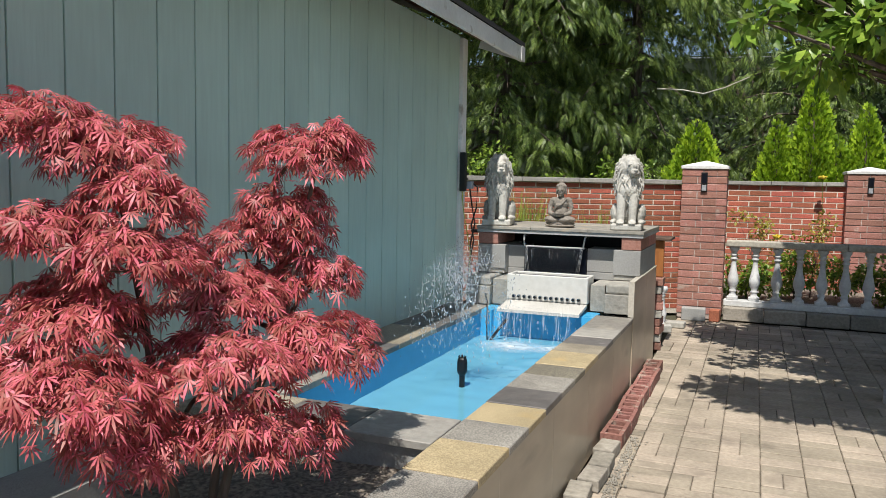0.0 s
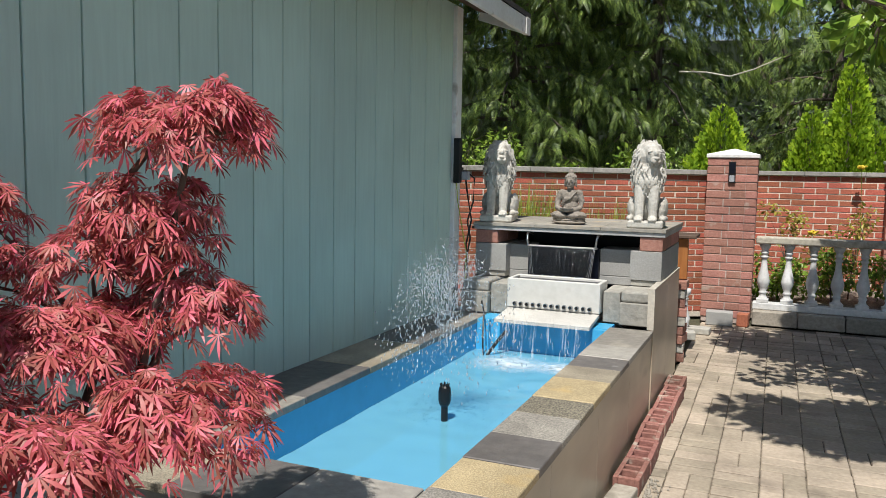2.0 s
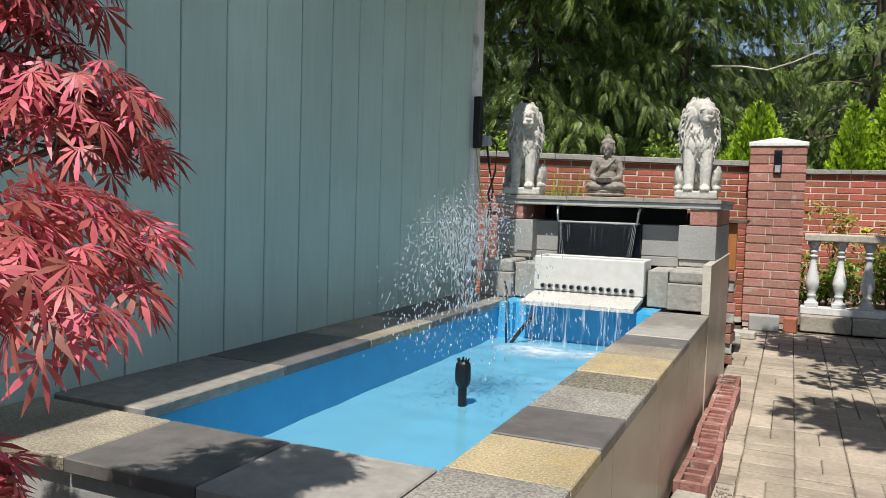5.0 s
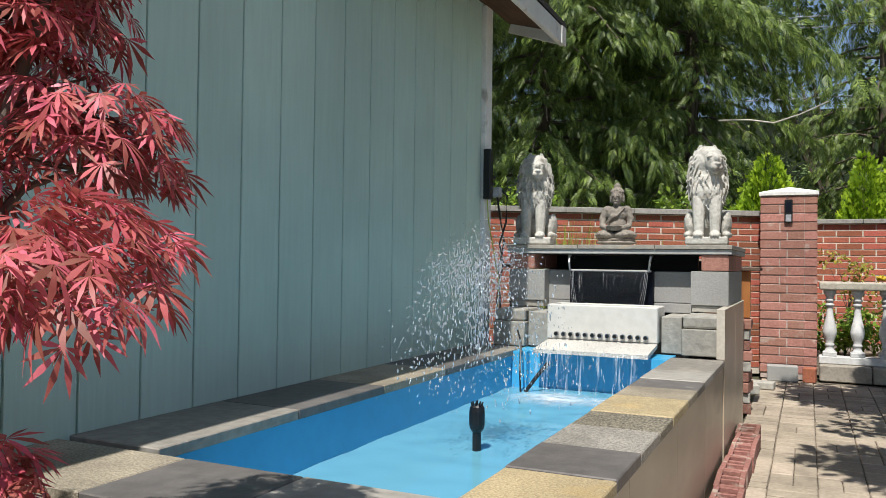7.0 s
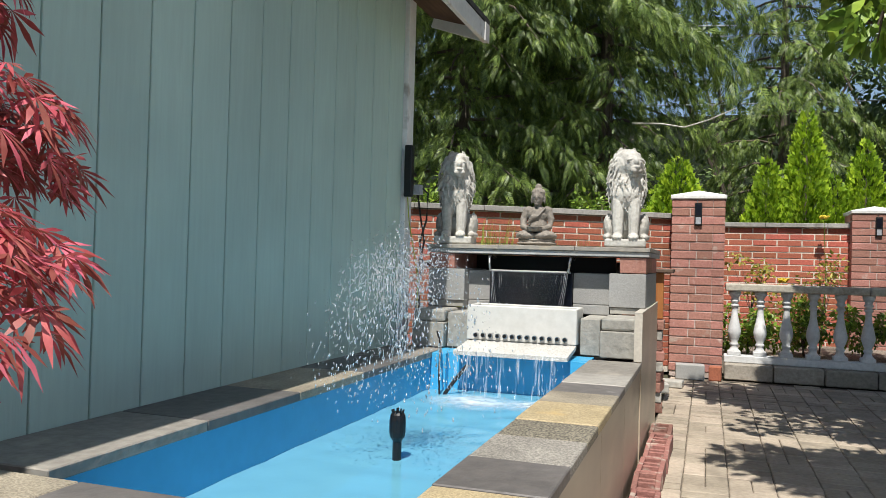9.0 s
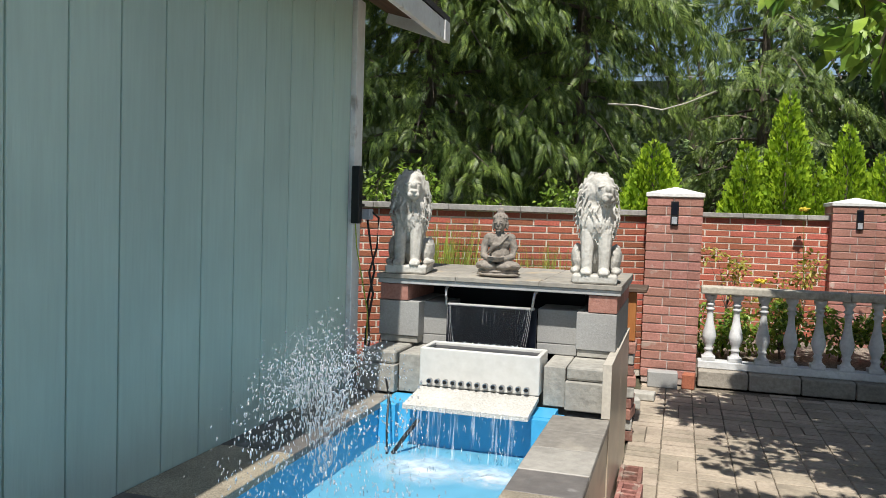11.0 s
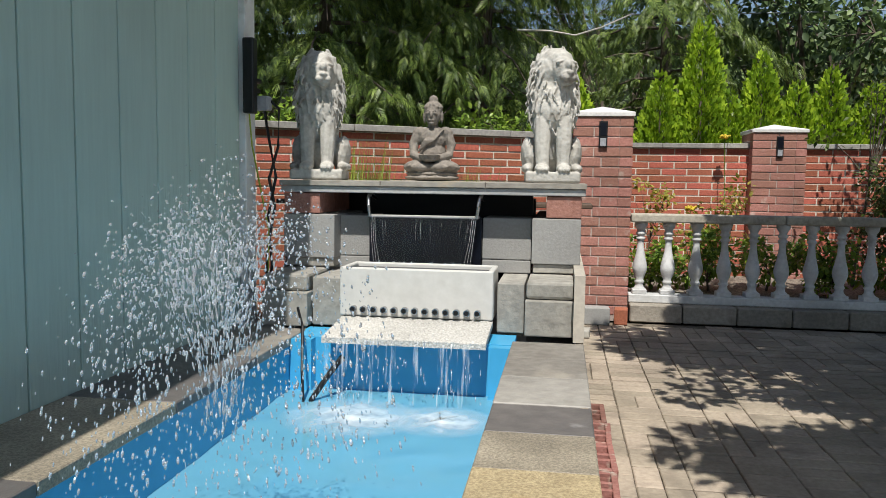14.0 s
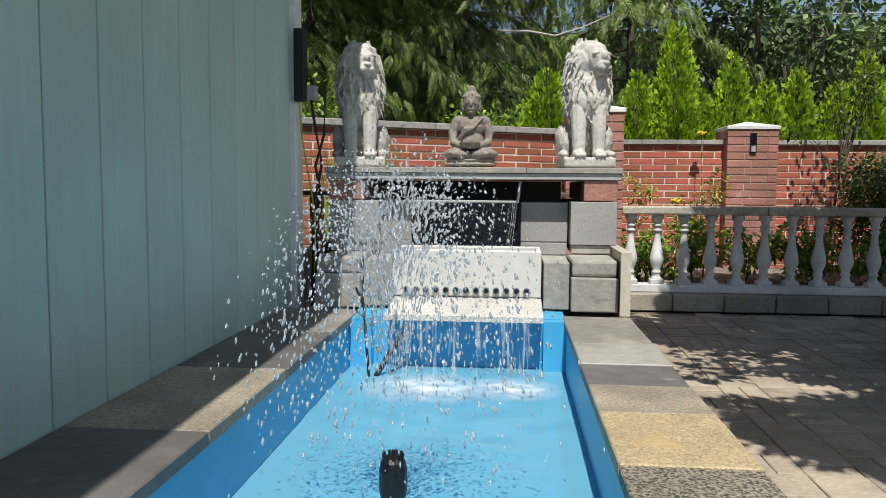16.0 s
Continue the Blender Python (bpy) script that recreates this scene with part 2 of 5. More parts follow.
M_WATER = water_mat("pool_water", (0.20, 0.56, 0.74), 0.06, 9, 0.10, 1.10, milk=0.55)
M_SHEET = water_mat("falling_water", (0.45, 0.50, 0.60), 0.08, 45, 0.9, 1.38, milk=0.01)
M_FOAM = mat("white_water_foam", (0.80, 0.86, 0.90), (0.62, 0.75, 0.84), 60, 0.3, 0.5, trans=0.3)
def foam_mat():
    """Soft white foam that thins out from its middle and breaks into bubbles."""
    m = bpy.data.materials.new("soft_foam")
    m.use_nodes = True
    n, l = m.node_tree.nodes, m.node_tree.links
    p, out = n["Principled BSDF"], n["Material Output"]
    p.inputs["Base Color"].default_value, p.inputs["Roughness"].default_value = (0.82, 0.90, 0.94, 1), 0.35
    tc, gr, nz, r, mu, clear, mix = (n.new(k) for k in ("ShaderNodeTexCoord", "ShaderNodeTexGradient", "ShaderNodeTexNoise", "ShaderNodeMapRange", "ShaderNodeMath", "ShaderNodeBsdfTransparent", "ShaderNodeMixShader"))
    gr.gradient_type = "SPHERICAL"
    nz.inputs["Scale"].default_value, nz.inputs["Detail"].default_value = 3.0, 3
    r.inputs[1].default_value, r.inputs[2].default_value = 0.14, 0.68
    mu.operation = "MULTIPLY"
    mu.use_clamp = True
    l.new(tc.outputs["Object"], gr.inputs[0])
    l.new(tc.outputs["Object"], nz.inputs["Vector"])
    l.new(nz.outputs["Fac"], r.inputs[0])
    l.new(r.outputs[0], mu.inputs[0])
    l.new(gr.outputs["Fac"], mu.inputs[1])
    l.new(mu.outputs[0], mix.inputs[0])
    l.new(clear.outputs[0], mix.inputs[1])
    l.new(p.outputs[0], mix.inputs[2])
    l.new(mix.outputs[0], out.inputs["Surface"])
    return m




def curtain_mat():
    """Falling water torn into white vertical streaks, clear between them."""
    m = bpy.data.materials.new("white_streaked_water")
    m.use_nodes = True
    n, l = m.node_tree.nodes, m.node_tree.links
    p, out = n["Principled BSDF"], n["Material Output"]
    p.inputs["Base Color"].default_value, p.inputs["Roughness"].default_value = (0.86, 0.92, 0.96, 1), 0.2
    geo, st, nz, r, clear, mix = (n.new(k) for k in ("ShaderNodeNewGeometry", "ShaderNodeVectorMath", "ShaderNodeTexNoise", "ShaderNodeMapRange", "ShaderNodeBsdfTransparent", "ShaderNodeMixShader"))
    st.operation = "MULTIPLY"
    st.inputs[1].default_value = (110, 20, 7)
    nz.inputs["Scale"].default_value, nz.inputs["Detail"].default_value = 1.0, 4
    r.inputs[1].default_value, r.inputs[2].default_value, r.inputs[4].default_value = 0.50, 0.80, 0.55
    l.new(geo.outputs["Position"], st.inputs[0])
    l.new(st.outputs[0], nz.inputs["Vector"])
    l.new(nz.outputs["Fac"], r.inputs[0])
    l.new(r.outputs[0], mix.inputs[0])
    l.new(clear.outputs[0], mix.inputs[1])
    l.new(p.outputs[0], mix.inputs[2])
    l.new(mix.outputs[0], out.inputs["Surface"])
    return m


M_SOFTFOAM = foam_mat()
M_CURTAIN = curtain_mat()
M_DROP = mat("water_drop", (0.93, 0.95, 0.98), (0.93, 0.95, 0.98), 10, 0.06, 0.0, spec=0.9, blot=0.0, trans=0.78)


# ---------------------------------------------------------------- building helpers
def shape():
    return bmesh.new()


def box(bm, x0, y0, z0, x1, y1, z1, bevel=0.0, seg=1, m=None):
    v = bmesh.ops.create_cube(bm, size=1.0)["verts"]
    for q in v:
        q.co = Vector((x0 + (q.co.x + 0.5) * (x1 - x0), y0 + (q.co.y + 0.5) * (y1 - y0), z0 + (q.co.z + 0.5) * (z1 - z0)))
    if m is not None:
        bmesh.ops.transform(bm, matrix=m, verts=v)
    if bevel:
        e = list({e for q in v for e in q.link_edges})
        bmesh.ops.bevel(bm, geom=e, offset=bevel, segments=seg, affect="EDGES", profile=0.5)
    return bm


def rod(bm, pts, r0, r1=None, n=8):
    """A tapered tube along points."""
    pts = [Vector(p) for p in pts]
    r1 = r0 if r1 is None else r1
    rings = []
    for i, p in enumerate(pts):
        d = (pts[min(i + 1, len(pts) - 1)] - pts[max(i - 1, 0)]).normalized()
        q = d.to_track_quat("Z", "Y")
        r = r0 + (r1 - r0) * i / max(1, len(pts) - 1)
        rings.append([bm.verts.new(p + q @ Vector((r * math.cos(a * math.tau / n), r * math.sin(a * math.tau / n), 0))) for a in range(n)])
    for a, b in zip(rings, rings[1:]):
        for i in range(n):
            bm.faces.new((a[i], a[(i + 1) % n], b[(i + 1) % n], b[i]))
    bm.faces.new(rings[0][::-1])
    bm.faces.new(rings[-1])
    return bm


def turned(bm, profile, n=16, at=(0, 0, 0)):
    """A lathe shape from (radius, height) pairs."""
    at = Vector(at)
    rings = [[bm.verts.new(at + Vector((r * math.cos(a * math.tau / n), r * math.sin(a * math.tau / n), z))) for a in range(n)] for r, z in profile]
    for a, b in zip(rings, rings[1:]):
        for i in range(n):
            bm.faces.new((a[i], a[(i + 1) % n], b[(i + 1) % n], b[i]))
    bm.faces.new(rings[0][::-1])
    bm.faces.new(rings[-1])
    return bm


def ball(bm, x, y, z, rx, ry, rz, rot=(0, 0, 0), sub=2):
    m = pose(x, y, z, *rot) @ Matrix.Diagonal((rx, ry, rz, 1))
    bmesh.ops.create_icosphere(bm, subdivisions=sub, radius=1.0, matrix=m)
    return bm


def mesh_of(name, bm, material, smooth=False):
    me = bpy.data.meshes.new(name)
    bmesh.ops.recalc_face_normals(bm, faces=bm.faces)
    bm.to_mesh(me)
    bm.free()
    me.materials.append(material)
    if smooth:
        me.polygons.foreach_set("use_smooth", [True] * len(me.polygons))
    return me


def part(name, bm, material, parent, label="", smooth=False, at=None):
    ob = new(name, mesh_of(name, bm, material, smooth))
    ob.parent = parent
    if at is not None:
        ob.matrix_basis = at
    return tagged(ob, label)


def piece(name, me, parent, at):
    ob = new(name, me)
    ob.parent = parent
    ob.matrix_basis = at
    return ob


def thing(name, at=(0, 0, 0), label="", category="", group="", kind="", rz=0):
    ob = new(name)
    ob.empty_display_size = 0.05
    ob.matrix_basis = pose(*at, 0, 0, rz)
    return tagged(ob, label, category, group, kind)


def solid(name, bm, material, label="", category="", kind="", group="", smooth=False, at=None):
    ob = new(name, mesh_of(name, bm, material, smooth))
    if at is not None:
        ob.matrix_basis = at
    return tagged(ob, label, category, group, kind)


def tri_mesh(name, verts, tris, material):
    """A mesh from arrays of points and triangles."""
    me = bpy.data.meshes.new(name)
    verts, tris = np.asarray(verts, np.float32), np.asarray(tris, np.int32)
    me.vertices.add(len(verts))
    me.vertices.foreach_set("co", verts.ravel())
    me.loops.add(tris.size)
    me.loops.foreach_set("vertex_index", tris.ravel())
    me.polygons.add(len(tris))
    me.polygons.foreach_set("loop_start", np.arange(0, tris.size, 3, dtype=np.int32))
    me.materials.append(material)
    me.update(calc_edges=True)
    return me


def scattered(name, pat_v, pat_t, rots, locs, material):
    """Many copies of a small pattern in one mesh: rots (n, 3, 3) with scale in them, locs (n, 3)."""
    v = np.einsum("nij,kj->nki", rots, pat_v) + locs[:, None, :]
    t = pat_t[None] + (np.arange(len(locs)) * len(pat_v))[:, None, None]
    return tri_mesh(name, v.reshape(-1, 3), t.reshape(-1, 3), material)


def frames_of(fwd, up, scale):
    """Turns (n, 3, 3): local y goes along fwd, local z near up."""
    y = fwd / np.linalg.norm(fwd, axis=1, keepdims=True)
    x = np.cross(y, up)
    x /= np.linalg.norm(x, axis=1, keepdims=True) + 1e-9
    z = np.cross(x, y)
    return np.stack([x, y, z], axis=2) * np.asarray(scale).reshape(-1, 1, 1)


rng = np.random.default_rng(7)

# ---------------------------------------------------------------- setting
ground = solid("ground", box(shape(), -60, -40, -0.3, 60, 80, -0.03), M_LAWN, "dark bare earth around the yard and under the trees", "ground", "structure")
HX, HY = -2.04, 5.45          # plane of the siding and the corner of the house
COP = 0.513                   # top of the coping
PX0, PX1, PY0, PY1 = -1.745, -0.955, 2.62, 5.12   # basin


def build_house():
    h = thing("wall_house", (0, 0, 0), "grey-green vertical board siding wall of a house", "wall", kind="structure")
    part("sheathing", box(shape(), HX - 0.16, -3.0, 0, HX - 0.012, HY, 2.44), M_SIDING, h)
    w = 0.2055
    me = mesh_of("siding_board", box(shape(), -0.012, 0.0035, 0.05, 0.0, w - 0.0035, 2.44, 0.002), M_SIDING)
    for i in range(41):
        piece("siding_board", me, h, pose(HX, HY - 0.09 - w * (i + 1) + 0.0, 0))
    for nm, b in (("end_wall", (-7, HY - 0.14, 0, HX - 0.16, HY, 2.44)), ("back_wall", (-7, -3, 0, -6.86, HY - 0.14, 2.44)), ("near_wall", (-6.86, -3, 0, HX - 0.16, -2.86, 2.44))):
        part(nm, box(shape(), *b), M_SIDING, h)
    t = thing("trim", (0, 0, 0), "white painted corner boards with flaking paint on the house", "corner trim", kind="structure")
    part("corner_board", box(shape(), HX - 0.01, HY - 0.075, 0.02, HX + 0.02, HY + 0.02, 2.43, 0.003), M_TRIM, t)
    part("corner_board", box(shape(), HX - 0.10, HY + 0.002, 0.02, HX - 0.012, HY + 0.022, 2.43, 0.003), M_TRIM, t)
    r = thing("roof", (0, 0, 0), "house roof with dark shingles and a weathered white fascia", "roof", kind="structure")
    ex, ez, ey = -1.772, 2.352, 6.08
    bm = box(shape(), -0.03, -9.4, 0, 0, 0, 0.115, 0.004)
    part("fascia", bm, M_TRIM, r, "weathered white fascia board", at=pose(ex, ey, ez, 0, 0, 0.66))
    part("fascia_cap", box(shape(), ex + 0.001, ey - 0.085, ez - 0.004, ex + 0.012, ey + 0.004, ez + 0.112, 0.003), M_PCAP, r, "white metal cap on the end of the fascia")
    slope = math.atan(0.36)
    bm = shape()
    lo = [bm.verts.new(p) for p in ((ex + 0.075, -3.4, 2.436), (ex - 0.031, ey - 0.03, 2.436), (HX - 0.1, ey - 0.03, 2.532), (HX - 0.1, -3.4, 2.532))]
    hi = [bm.verts.new(v.co + Vector((0, 0, 0.012))) for v in lo]
    bm.faces.new(lo), bm.faces.new(hi[::-1])
    for i in range(4):
        bm.faces.new((lo[i], lo[(i + 1) % 4], hi[(i + 1) % 4], hi[i]))
    part("soffit", bm, M_SOFFIT, r, "brown sloping soffit boards")
    part("end_board", box(shape(), -0.36, 0, 0, 0.0, 0.022, 0.075, 0.003), M_TRIM, r, at=pose(ex - 0.032, ey - 0.028, 2.361, 0, 18.5, 0))
    bm = shape()
    deck = [(ex + 0.114, -3.42, 2.470), (ex + 0.006, ey + 0.02, 2.470), (-4.6, ey + 0.03, 3.5), (-4.6, -3.42, 3.5), (-7.5, -3.42, 2.46), (-7.5, ey + 0.03, 2.46)]
    v0 = [bm.verts.new(p) for p in deck]
    v1 = [bm.verts.new((p[0], p[1], p[2] + 0.03)) for p in deck]
    for q in ((0, 1, 2, 3), (3, 2, 5, 4)):
        bm.faces.new([v1[i] for i in q])
        bm.faces.new([v0[i] for i in q][::-1])
    for a, b in ((0, 1), (1, 2), (2, 5), (5, 4), (4, 3), (3, 0)):
        bm.faces.new((v0[a], v0[b], v1[b], v1[a]))
    part("shingles", bm, M_ROOF, r, "dark shingles")
    bm = shape()
    a = [bm.verts.new(p) for p in ((HX, HY - 0.1, 2.44), (-7, HY - 0.1, 2.44), (-4.6, HY - 0.1, 3.47))]
    b = [bm.verts.new(p.co + Vector((0, 0.08, 0))) for p in a]
    bm.faces.new(a), bm.faces.new(b[::-1])
    for i in range(3):
        bm.faces.new((a[i], a[(i + 1) % 3], b[(i + 1) % 3], b[i]))
    part("gable", bm, M_SIDING, r)


build_house()

# ---------------------------------------------------------------- pool
def build_pool():
    p = thing("fountain_pool", (-1.33, 3.9, 0), "raised rectangular pool painted blue inside, faced with polished stone", "fountain pool")
    off = Matrix.Translation((1.33, -3.9, 0))
    def B(*a, bevel=0.0):
        return box(shape(), *a, bevel=bevel, m=None)
    top = COP - 0.03
    for nm, b, m in (("basin_floor", (PX0, PY0, 0.0, PX1, PY1 + 0.05, 0.10), M_BLUE),
                     ("basin_wall", (PX1, 0.9, 0, PX1 + 0.03, PY1 + 0.2, top), M_BLUE),
                     ("basin_wall", (PX0 - 0.03, PY0, 0, PX0, PY1 + 0.2, top), M_BLUE),
                     ("basin_wall", (PX0 - 0.03, PY0 - 0.05, 0, PX1, PY0, top), M_BLUE),
                     ("basin_wall", (PX0, PY1 + 0.02, 0, PX1, PY1 + 0.2, COP - 0.004), M_BLUE),
                     ("masonry", (PX1 + 0.032, 0.9, 0, -0.745, 6.42, top), M_BLOCK),
                     ("masonry", (HX + 0.002, 0.9, 0, PX0 - 0.032, 6.0, top), M_BLOCK),
                     ("masonry", (PX0 - 0.03, 2.36, 0, PX1 - 0.0, PY0 - 0.052, top), M_BLOCK)):
        part(nm, box(shape(), *b), m, p, "blue painted plaster" if m is M_BLUE else "").matrix_basis = off
    for x in (PX0 + 0.001, PX1 - 0.081):
        part("basin_pier", box(shape(), x, PY1 - 0.03, 0.1, x + 0.08, PY1 + 0.018, COP - 0.006), M_BLUE, p).matrix_basis = off
    # polished stone cladding on the yard side, large tiles
    ys = (0.9, 1.62, 2.34, 3.06, 3.78, 4.5, 5.21)
    for a, b in zip(ys, ys[1:]):
        part("cladding_tile", box(shape(), -0.743, a + 0.002, 0.0, -0.722, b - 0.002, COP - 0.002, 0.0015), M_SIDE, p).matrix_basis = off
    for a in ys[1:-1]:
        part("joint", box(shape(), -0.743, a - 0.0019, 0.0, -0.7226, a + 0.0019, COP - 0.004), M_EDGE, p, "pale grout line").matrix_basis = off
    part("joint", box(shape(), -0.743, 5.8281, 0.0, -0.7166, 5.8319, 0.743), M_EDGE, p, "pale grout line").matrix_basis = off
    for a, b in ((5.21, 5.83), (5.83, 6.42)):
        part("cladding_tile", box(shape(), -0.743, a + 0.002, 0.0, -0.716, b - 0.002, 0.745, 0.0015), M_SIDE, p).matrix_basis = off
    part("cladding_edge", box(shape(), -0.752, 5.202, COP + 0.001, -0.714, 5.2115, 0.748, 0.001), M_EDGE, p).matrix_basis = off
    part("cladding_edge", box(shape(), -0.752, 5.202, 0.7455, -0.714, 6.42, 0.752, 0.001), M_EDGE, p).matrix_basis = off
    # coping of mixed stone tiles
    cut = (5.202, 4.95, 4.70, 4.42, 4.197, 3.966, 3.644, 3.42, 3.16, 2.90, 2.65, 2.41, 2.10, 1.85, 1.6, 1.3, 0.9)
    kinds = (M_BROWN, M_BROWN, M_LSLATE, M_SLATE, M_TAN, M_YEL, M_DGR, M_GRA, M_SLATE, M_YEL, M_GRA, M_YEL, M_GRA, M_YEL, M_GRA, M_SLATE)
    for i, (a, b, k) in enumerate(zip(cut, cut[1:], kinds)):
        dz = 0.0015 * ((i * 7) % 3 - 1)
        part("coping_tile", box(shape(), -0.962, b + 0.0015, COP - 0.03, -0.714, a - 0.0015, COP + dz, 0.003), k, p).matrix_basis = off
    cut = (5.25, 4.78, 4.26, 3.74, 3.22, 2.66)
    for i, (a, b) in enumerate(zip(cut, cut[1:])):
        k = (M_BROWN, M_SLATE, M_TAN, M_SLATE, M_BROWN)[i]
        part("coping_tile", box(shape(), HX + 0.003, b + 0.0015, COP - 0.03, PX0 + 0.008, a - 0.0015, COP + 0.001, 0.003), k, p).matrix_basis = off
    cut = (HX + 0.003, -1.62, -1.30, -0.965)
    for i, (a, b) in enumerate(zip(cut, cut[1:])):
        part("coping_tile", box(shape(), a + 0.0015, 2.34, COP - 0.03, b - 0.0015, PY0 + 0.008, COP, 0.003), (M_TAN, M_SLATE, M_LSLATE)[i], p).matrix_basis = off
    bm = shape()
    bmesh.ops.create_grid(bm, x_segments=30, y_segments=90, size=0.5)
    for v in bm.verts:
        v.co = Vector((PX0 + (v.co.x + 0.5) * (PX1 - PX0), PY0 + (v.co.y + 0.5) * (PY1 + 0.02 - PY0), 0.325))
        d = math.hypot(v.co.x + 1.36, v.co.y - 4.75)
        v.co.z += 0.004 * noise.noise(v.co * 9) + 0.0025 * math.exp(-d * 2) * math.sin(d * 42 + 3 * noise.noise(v.co * 4))
    w = solid("water", bm, M_WATER, "clear light-blue rippled water in the pool", "water", "structure", smooth=True)


build_pool()

# soil bed at the near end of the pool
bm = shape()
bmesh.ops.create_grid(bm, x_segments=50, y_segments=60, size=0.5)
for v in bm.verts:
    v.co = Vector((HX + 0.01 + (v.co.x + 0.5) * 1.075, 0.7 + (v.co.y + 0.5) * 1.65, 0.40))
    v.co.z += 0.03 * noise.noise(v.co * 3) + 0.012 * noise.noise(v.co * 17)
solid("planting_bed", bm, M_SOIL, "dry crumbly soil bed beside the pool", "soil", "structure", smooth=True)

# ---------------------------------------------------------------- waterfall stand
def build_stand():
    s = thing("waterfall_stand", (-1.3, 5.8, COP), "stacked grey concrete blocks carrying a slate slab over a waterfall", "fountain stand")
    off = Matrix.Translation((1.3, -5.8, -COP))
    def put(nm, m, b, bevel=0.004, label=""):
        part(nm, box(shape(), *b, bevel=bevel, seg=2), m, s, label).matrix_basis = off
    z0 = COP + 0.001
    stacks = (((-0.925, -0.746), (-0.915, -0.727), (-0.862, -0.727), (-1.030, -0.930), (-1.118, -0.921)),
              ((-1.925, -1.745), (-1.925, -1.712), (-1.925, -1.775), (-1.738, -1.622), (-1.735, -1.585)))
    for low, outer, brick, mid, inner in stacks:
        a, b = low
        put("block", M_ROUGH, (a, 5.285, z0, b, 5.6, 0.645), 0.005)
        put("block", M_ROUGH, (a + 0.003, 5.305, 0.647, b - 0.004, 5.6, 0.712), 0.012)
        a, b = outer
        put("block", M_BLOCK, (a, 5.53, 0.753, b, 5.93, 0.930), 0.003)
        put("block", M_BLOCK, (a, 5.934, 0.753, b, 6.40, 0.930), 0.003)
        put("mortar_bed", M_ROUGH, (a + 0.006, 5.54, 0.717, b - 0.006, 6.39, 0.752), 0.004)
        a, b = brick
        for c, d in ((5.535, 5.74), (5.745, 5.96), (5.965, 6.39)):
            put("red_brick", M_PBRICK, (a, c, 0.934, b, d, 1.016), 0.003, "worn red brick")
        a, b = mid
        put("block", M_ROUGH, (a, 5.33, z0, b, 5.7, 0.70), 0.005)
        a, b = inner
        put("block", M_BLOCK, (a, 5.622, 0.703, b, 5.86, 0.755), 0.004)
        put("block", M_BLOCK, (a, 5.622, 0.757, b, 5.86, 0.925), 0.004)
    # rear panel: near-black colour paints in the shade of the void under the slab
    put("back_panel", M_DARKBACK, (-1.83, 5.98, z0, -0.93, 6.0, 1.015), 0.0, "near-black back panel, its colour standing in for the recess shade")
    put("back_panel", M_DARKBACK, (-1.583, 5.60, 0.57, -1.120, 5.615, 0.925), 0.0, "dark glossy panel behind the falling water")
    put("block", M_BLOCK, (-1.83, 6.2, z0, -0.93, 6.39, 0.99))
    # slab: thin stacked layers
    put("slab", M_LEDGE, (-1.935, 5.525, 1.019, -0.712, 6.44, 1.045), 0.003, "pale grey lower slab")
    for i, (a, b) in enumerate(((-1.94, -1.52), (-1.52, -1.10), (-1.10, -0.708))):
        for j, (c, d) in enumerate(((5.515, 5.80), (5.80, 6.12), (6.12, 6.45))):
            put("slate_tile", M_SLABTOP, (a + 0.001, c + 0.001, 1.046, b - 0.001, d - 0.001, 1.068 + 0.001 * ((i + j) % 2)), 0.002)


build_stand()


def build_trough():
    t = thing("planter_trough", (-1.328, 5.375, 0.565), "white glazed rectangular trough with a row of drain holes", "trough")
    w, h = 0.288, 0.182
    for nm, b in (("front_wall", (-w, -0.095, 0, w, -0.075, h)), ("rear_wall", (-w, 0.10, 0, w, 0.12, h)), ("side_wall", (-w, -0.075, 0, -w + 0.022, 0.10, h)),
                  ("side_wall", (w - 0.022, -0.075, 0, w, 0.10, h)), ("bottom", (-w + 0.022, -0.075, 0, w - 0.022, 0.10, 0.02))):
        part(nm, box(shape(), *b, bevel=0.006, seg=2), M_WHITE, t)
    bm = shape()
    box(bm, -w + 0.024, -0.073, 0.150, w - 0.024, 0.098, 0.166)
    part("water_fill", bm, M_DARKBACK, t, "dark still water")
    for i in range(13):
        x = -0.232 + i * 0.0387
        bm = shape()
        prof = [(0.0085, 0), (0.0125, 0), (0.0125, 0.03), (0.0085, 0.03)]
        turned(bm, prof, 12)
        bm.faces.ensure_lookup_table()
        o = part("spout", bm, M_STEEL, t, "short pale pipe", at=pose(x, -0.088, 0.028, 90, 0, 0))
        part("bore", turned(shape(), [(0.0088, -0.001), (0.0088, 0.0315)], 10), M_BLACK, o)
    l = thing("pebble_ledge", (-1.322, 5.15, 0.514), "sloping white pebble-textured sheet below the trough", "spill ledge")
    bm = shape()
    bmesh.ops.create_grid(bm, x_segments=80, y_segments=40, size=0.5)
    for v in bm.verts:
        v.co = Vector((v.co.x * 0.565, v.co.y * 0.26 + 0.0, 0.020 + 0.030 * (v.co.y + 0.5)))
        v.co.z += 0.0035 * noise.noise(v.co * 95) + 0.002 * noise.noise(v.co * 210)
    ret = bmesh.ops.extrude_face_region(bm, geom=bm.faces[:])
    for v in [g for g in ret["geom"] if isinstance(g, bmesh.types.BMVert)]:
        v.co.z = 0.0 + 0.03 * (v.co.y / 0.26 + 0.5)
    part("pebble_sheet", bm, M_PEB, l)


build_trough()


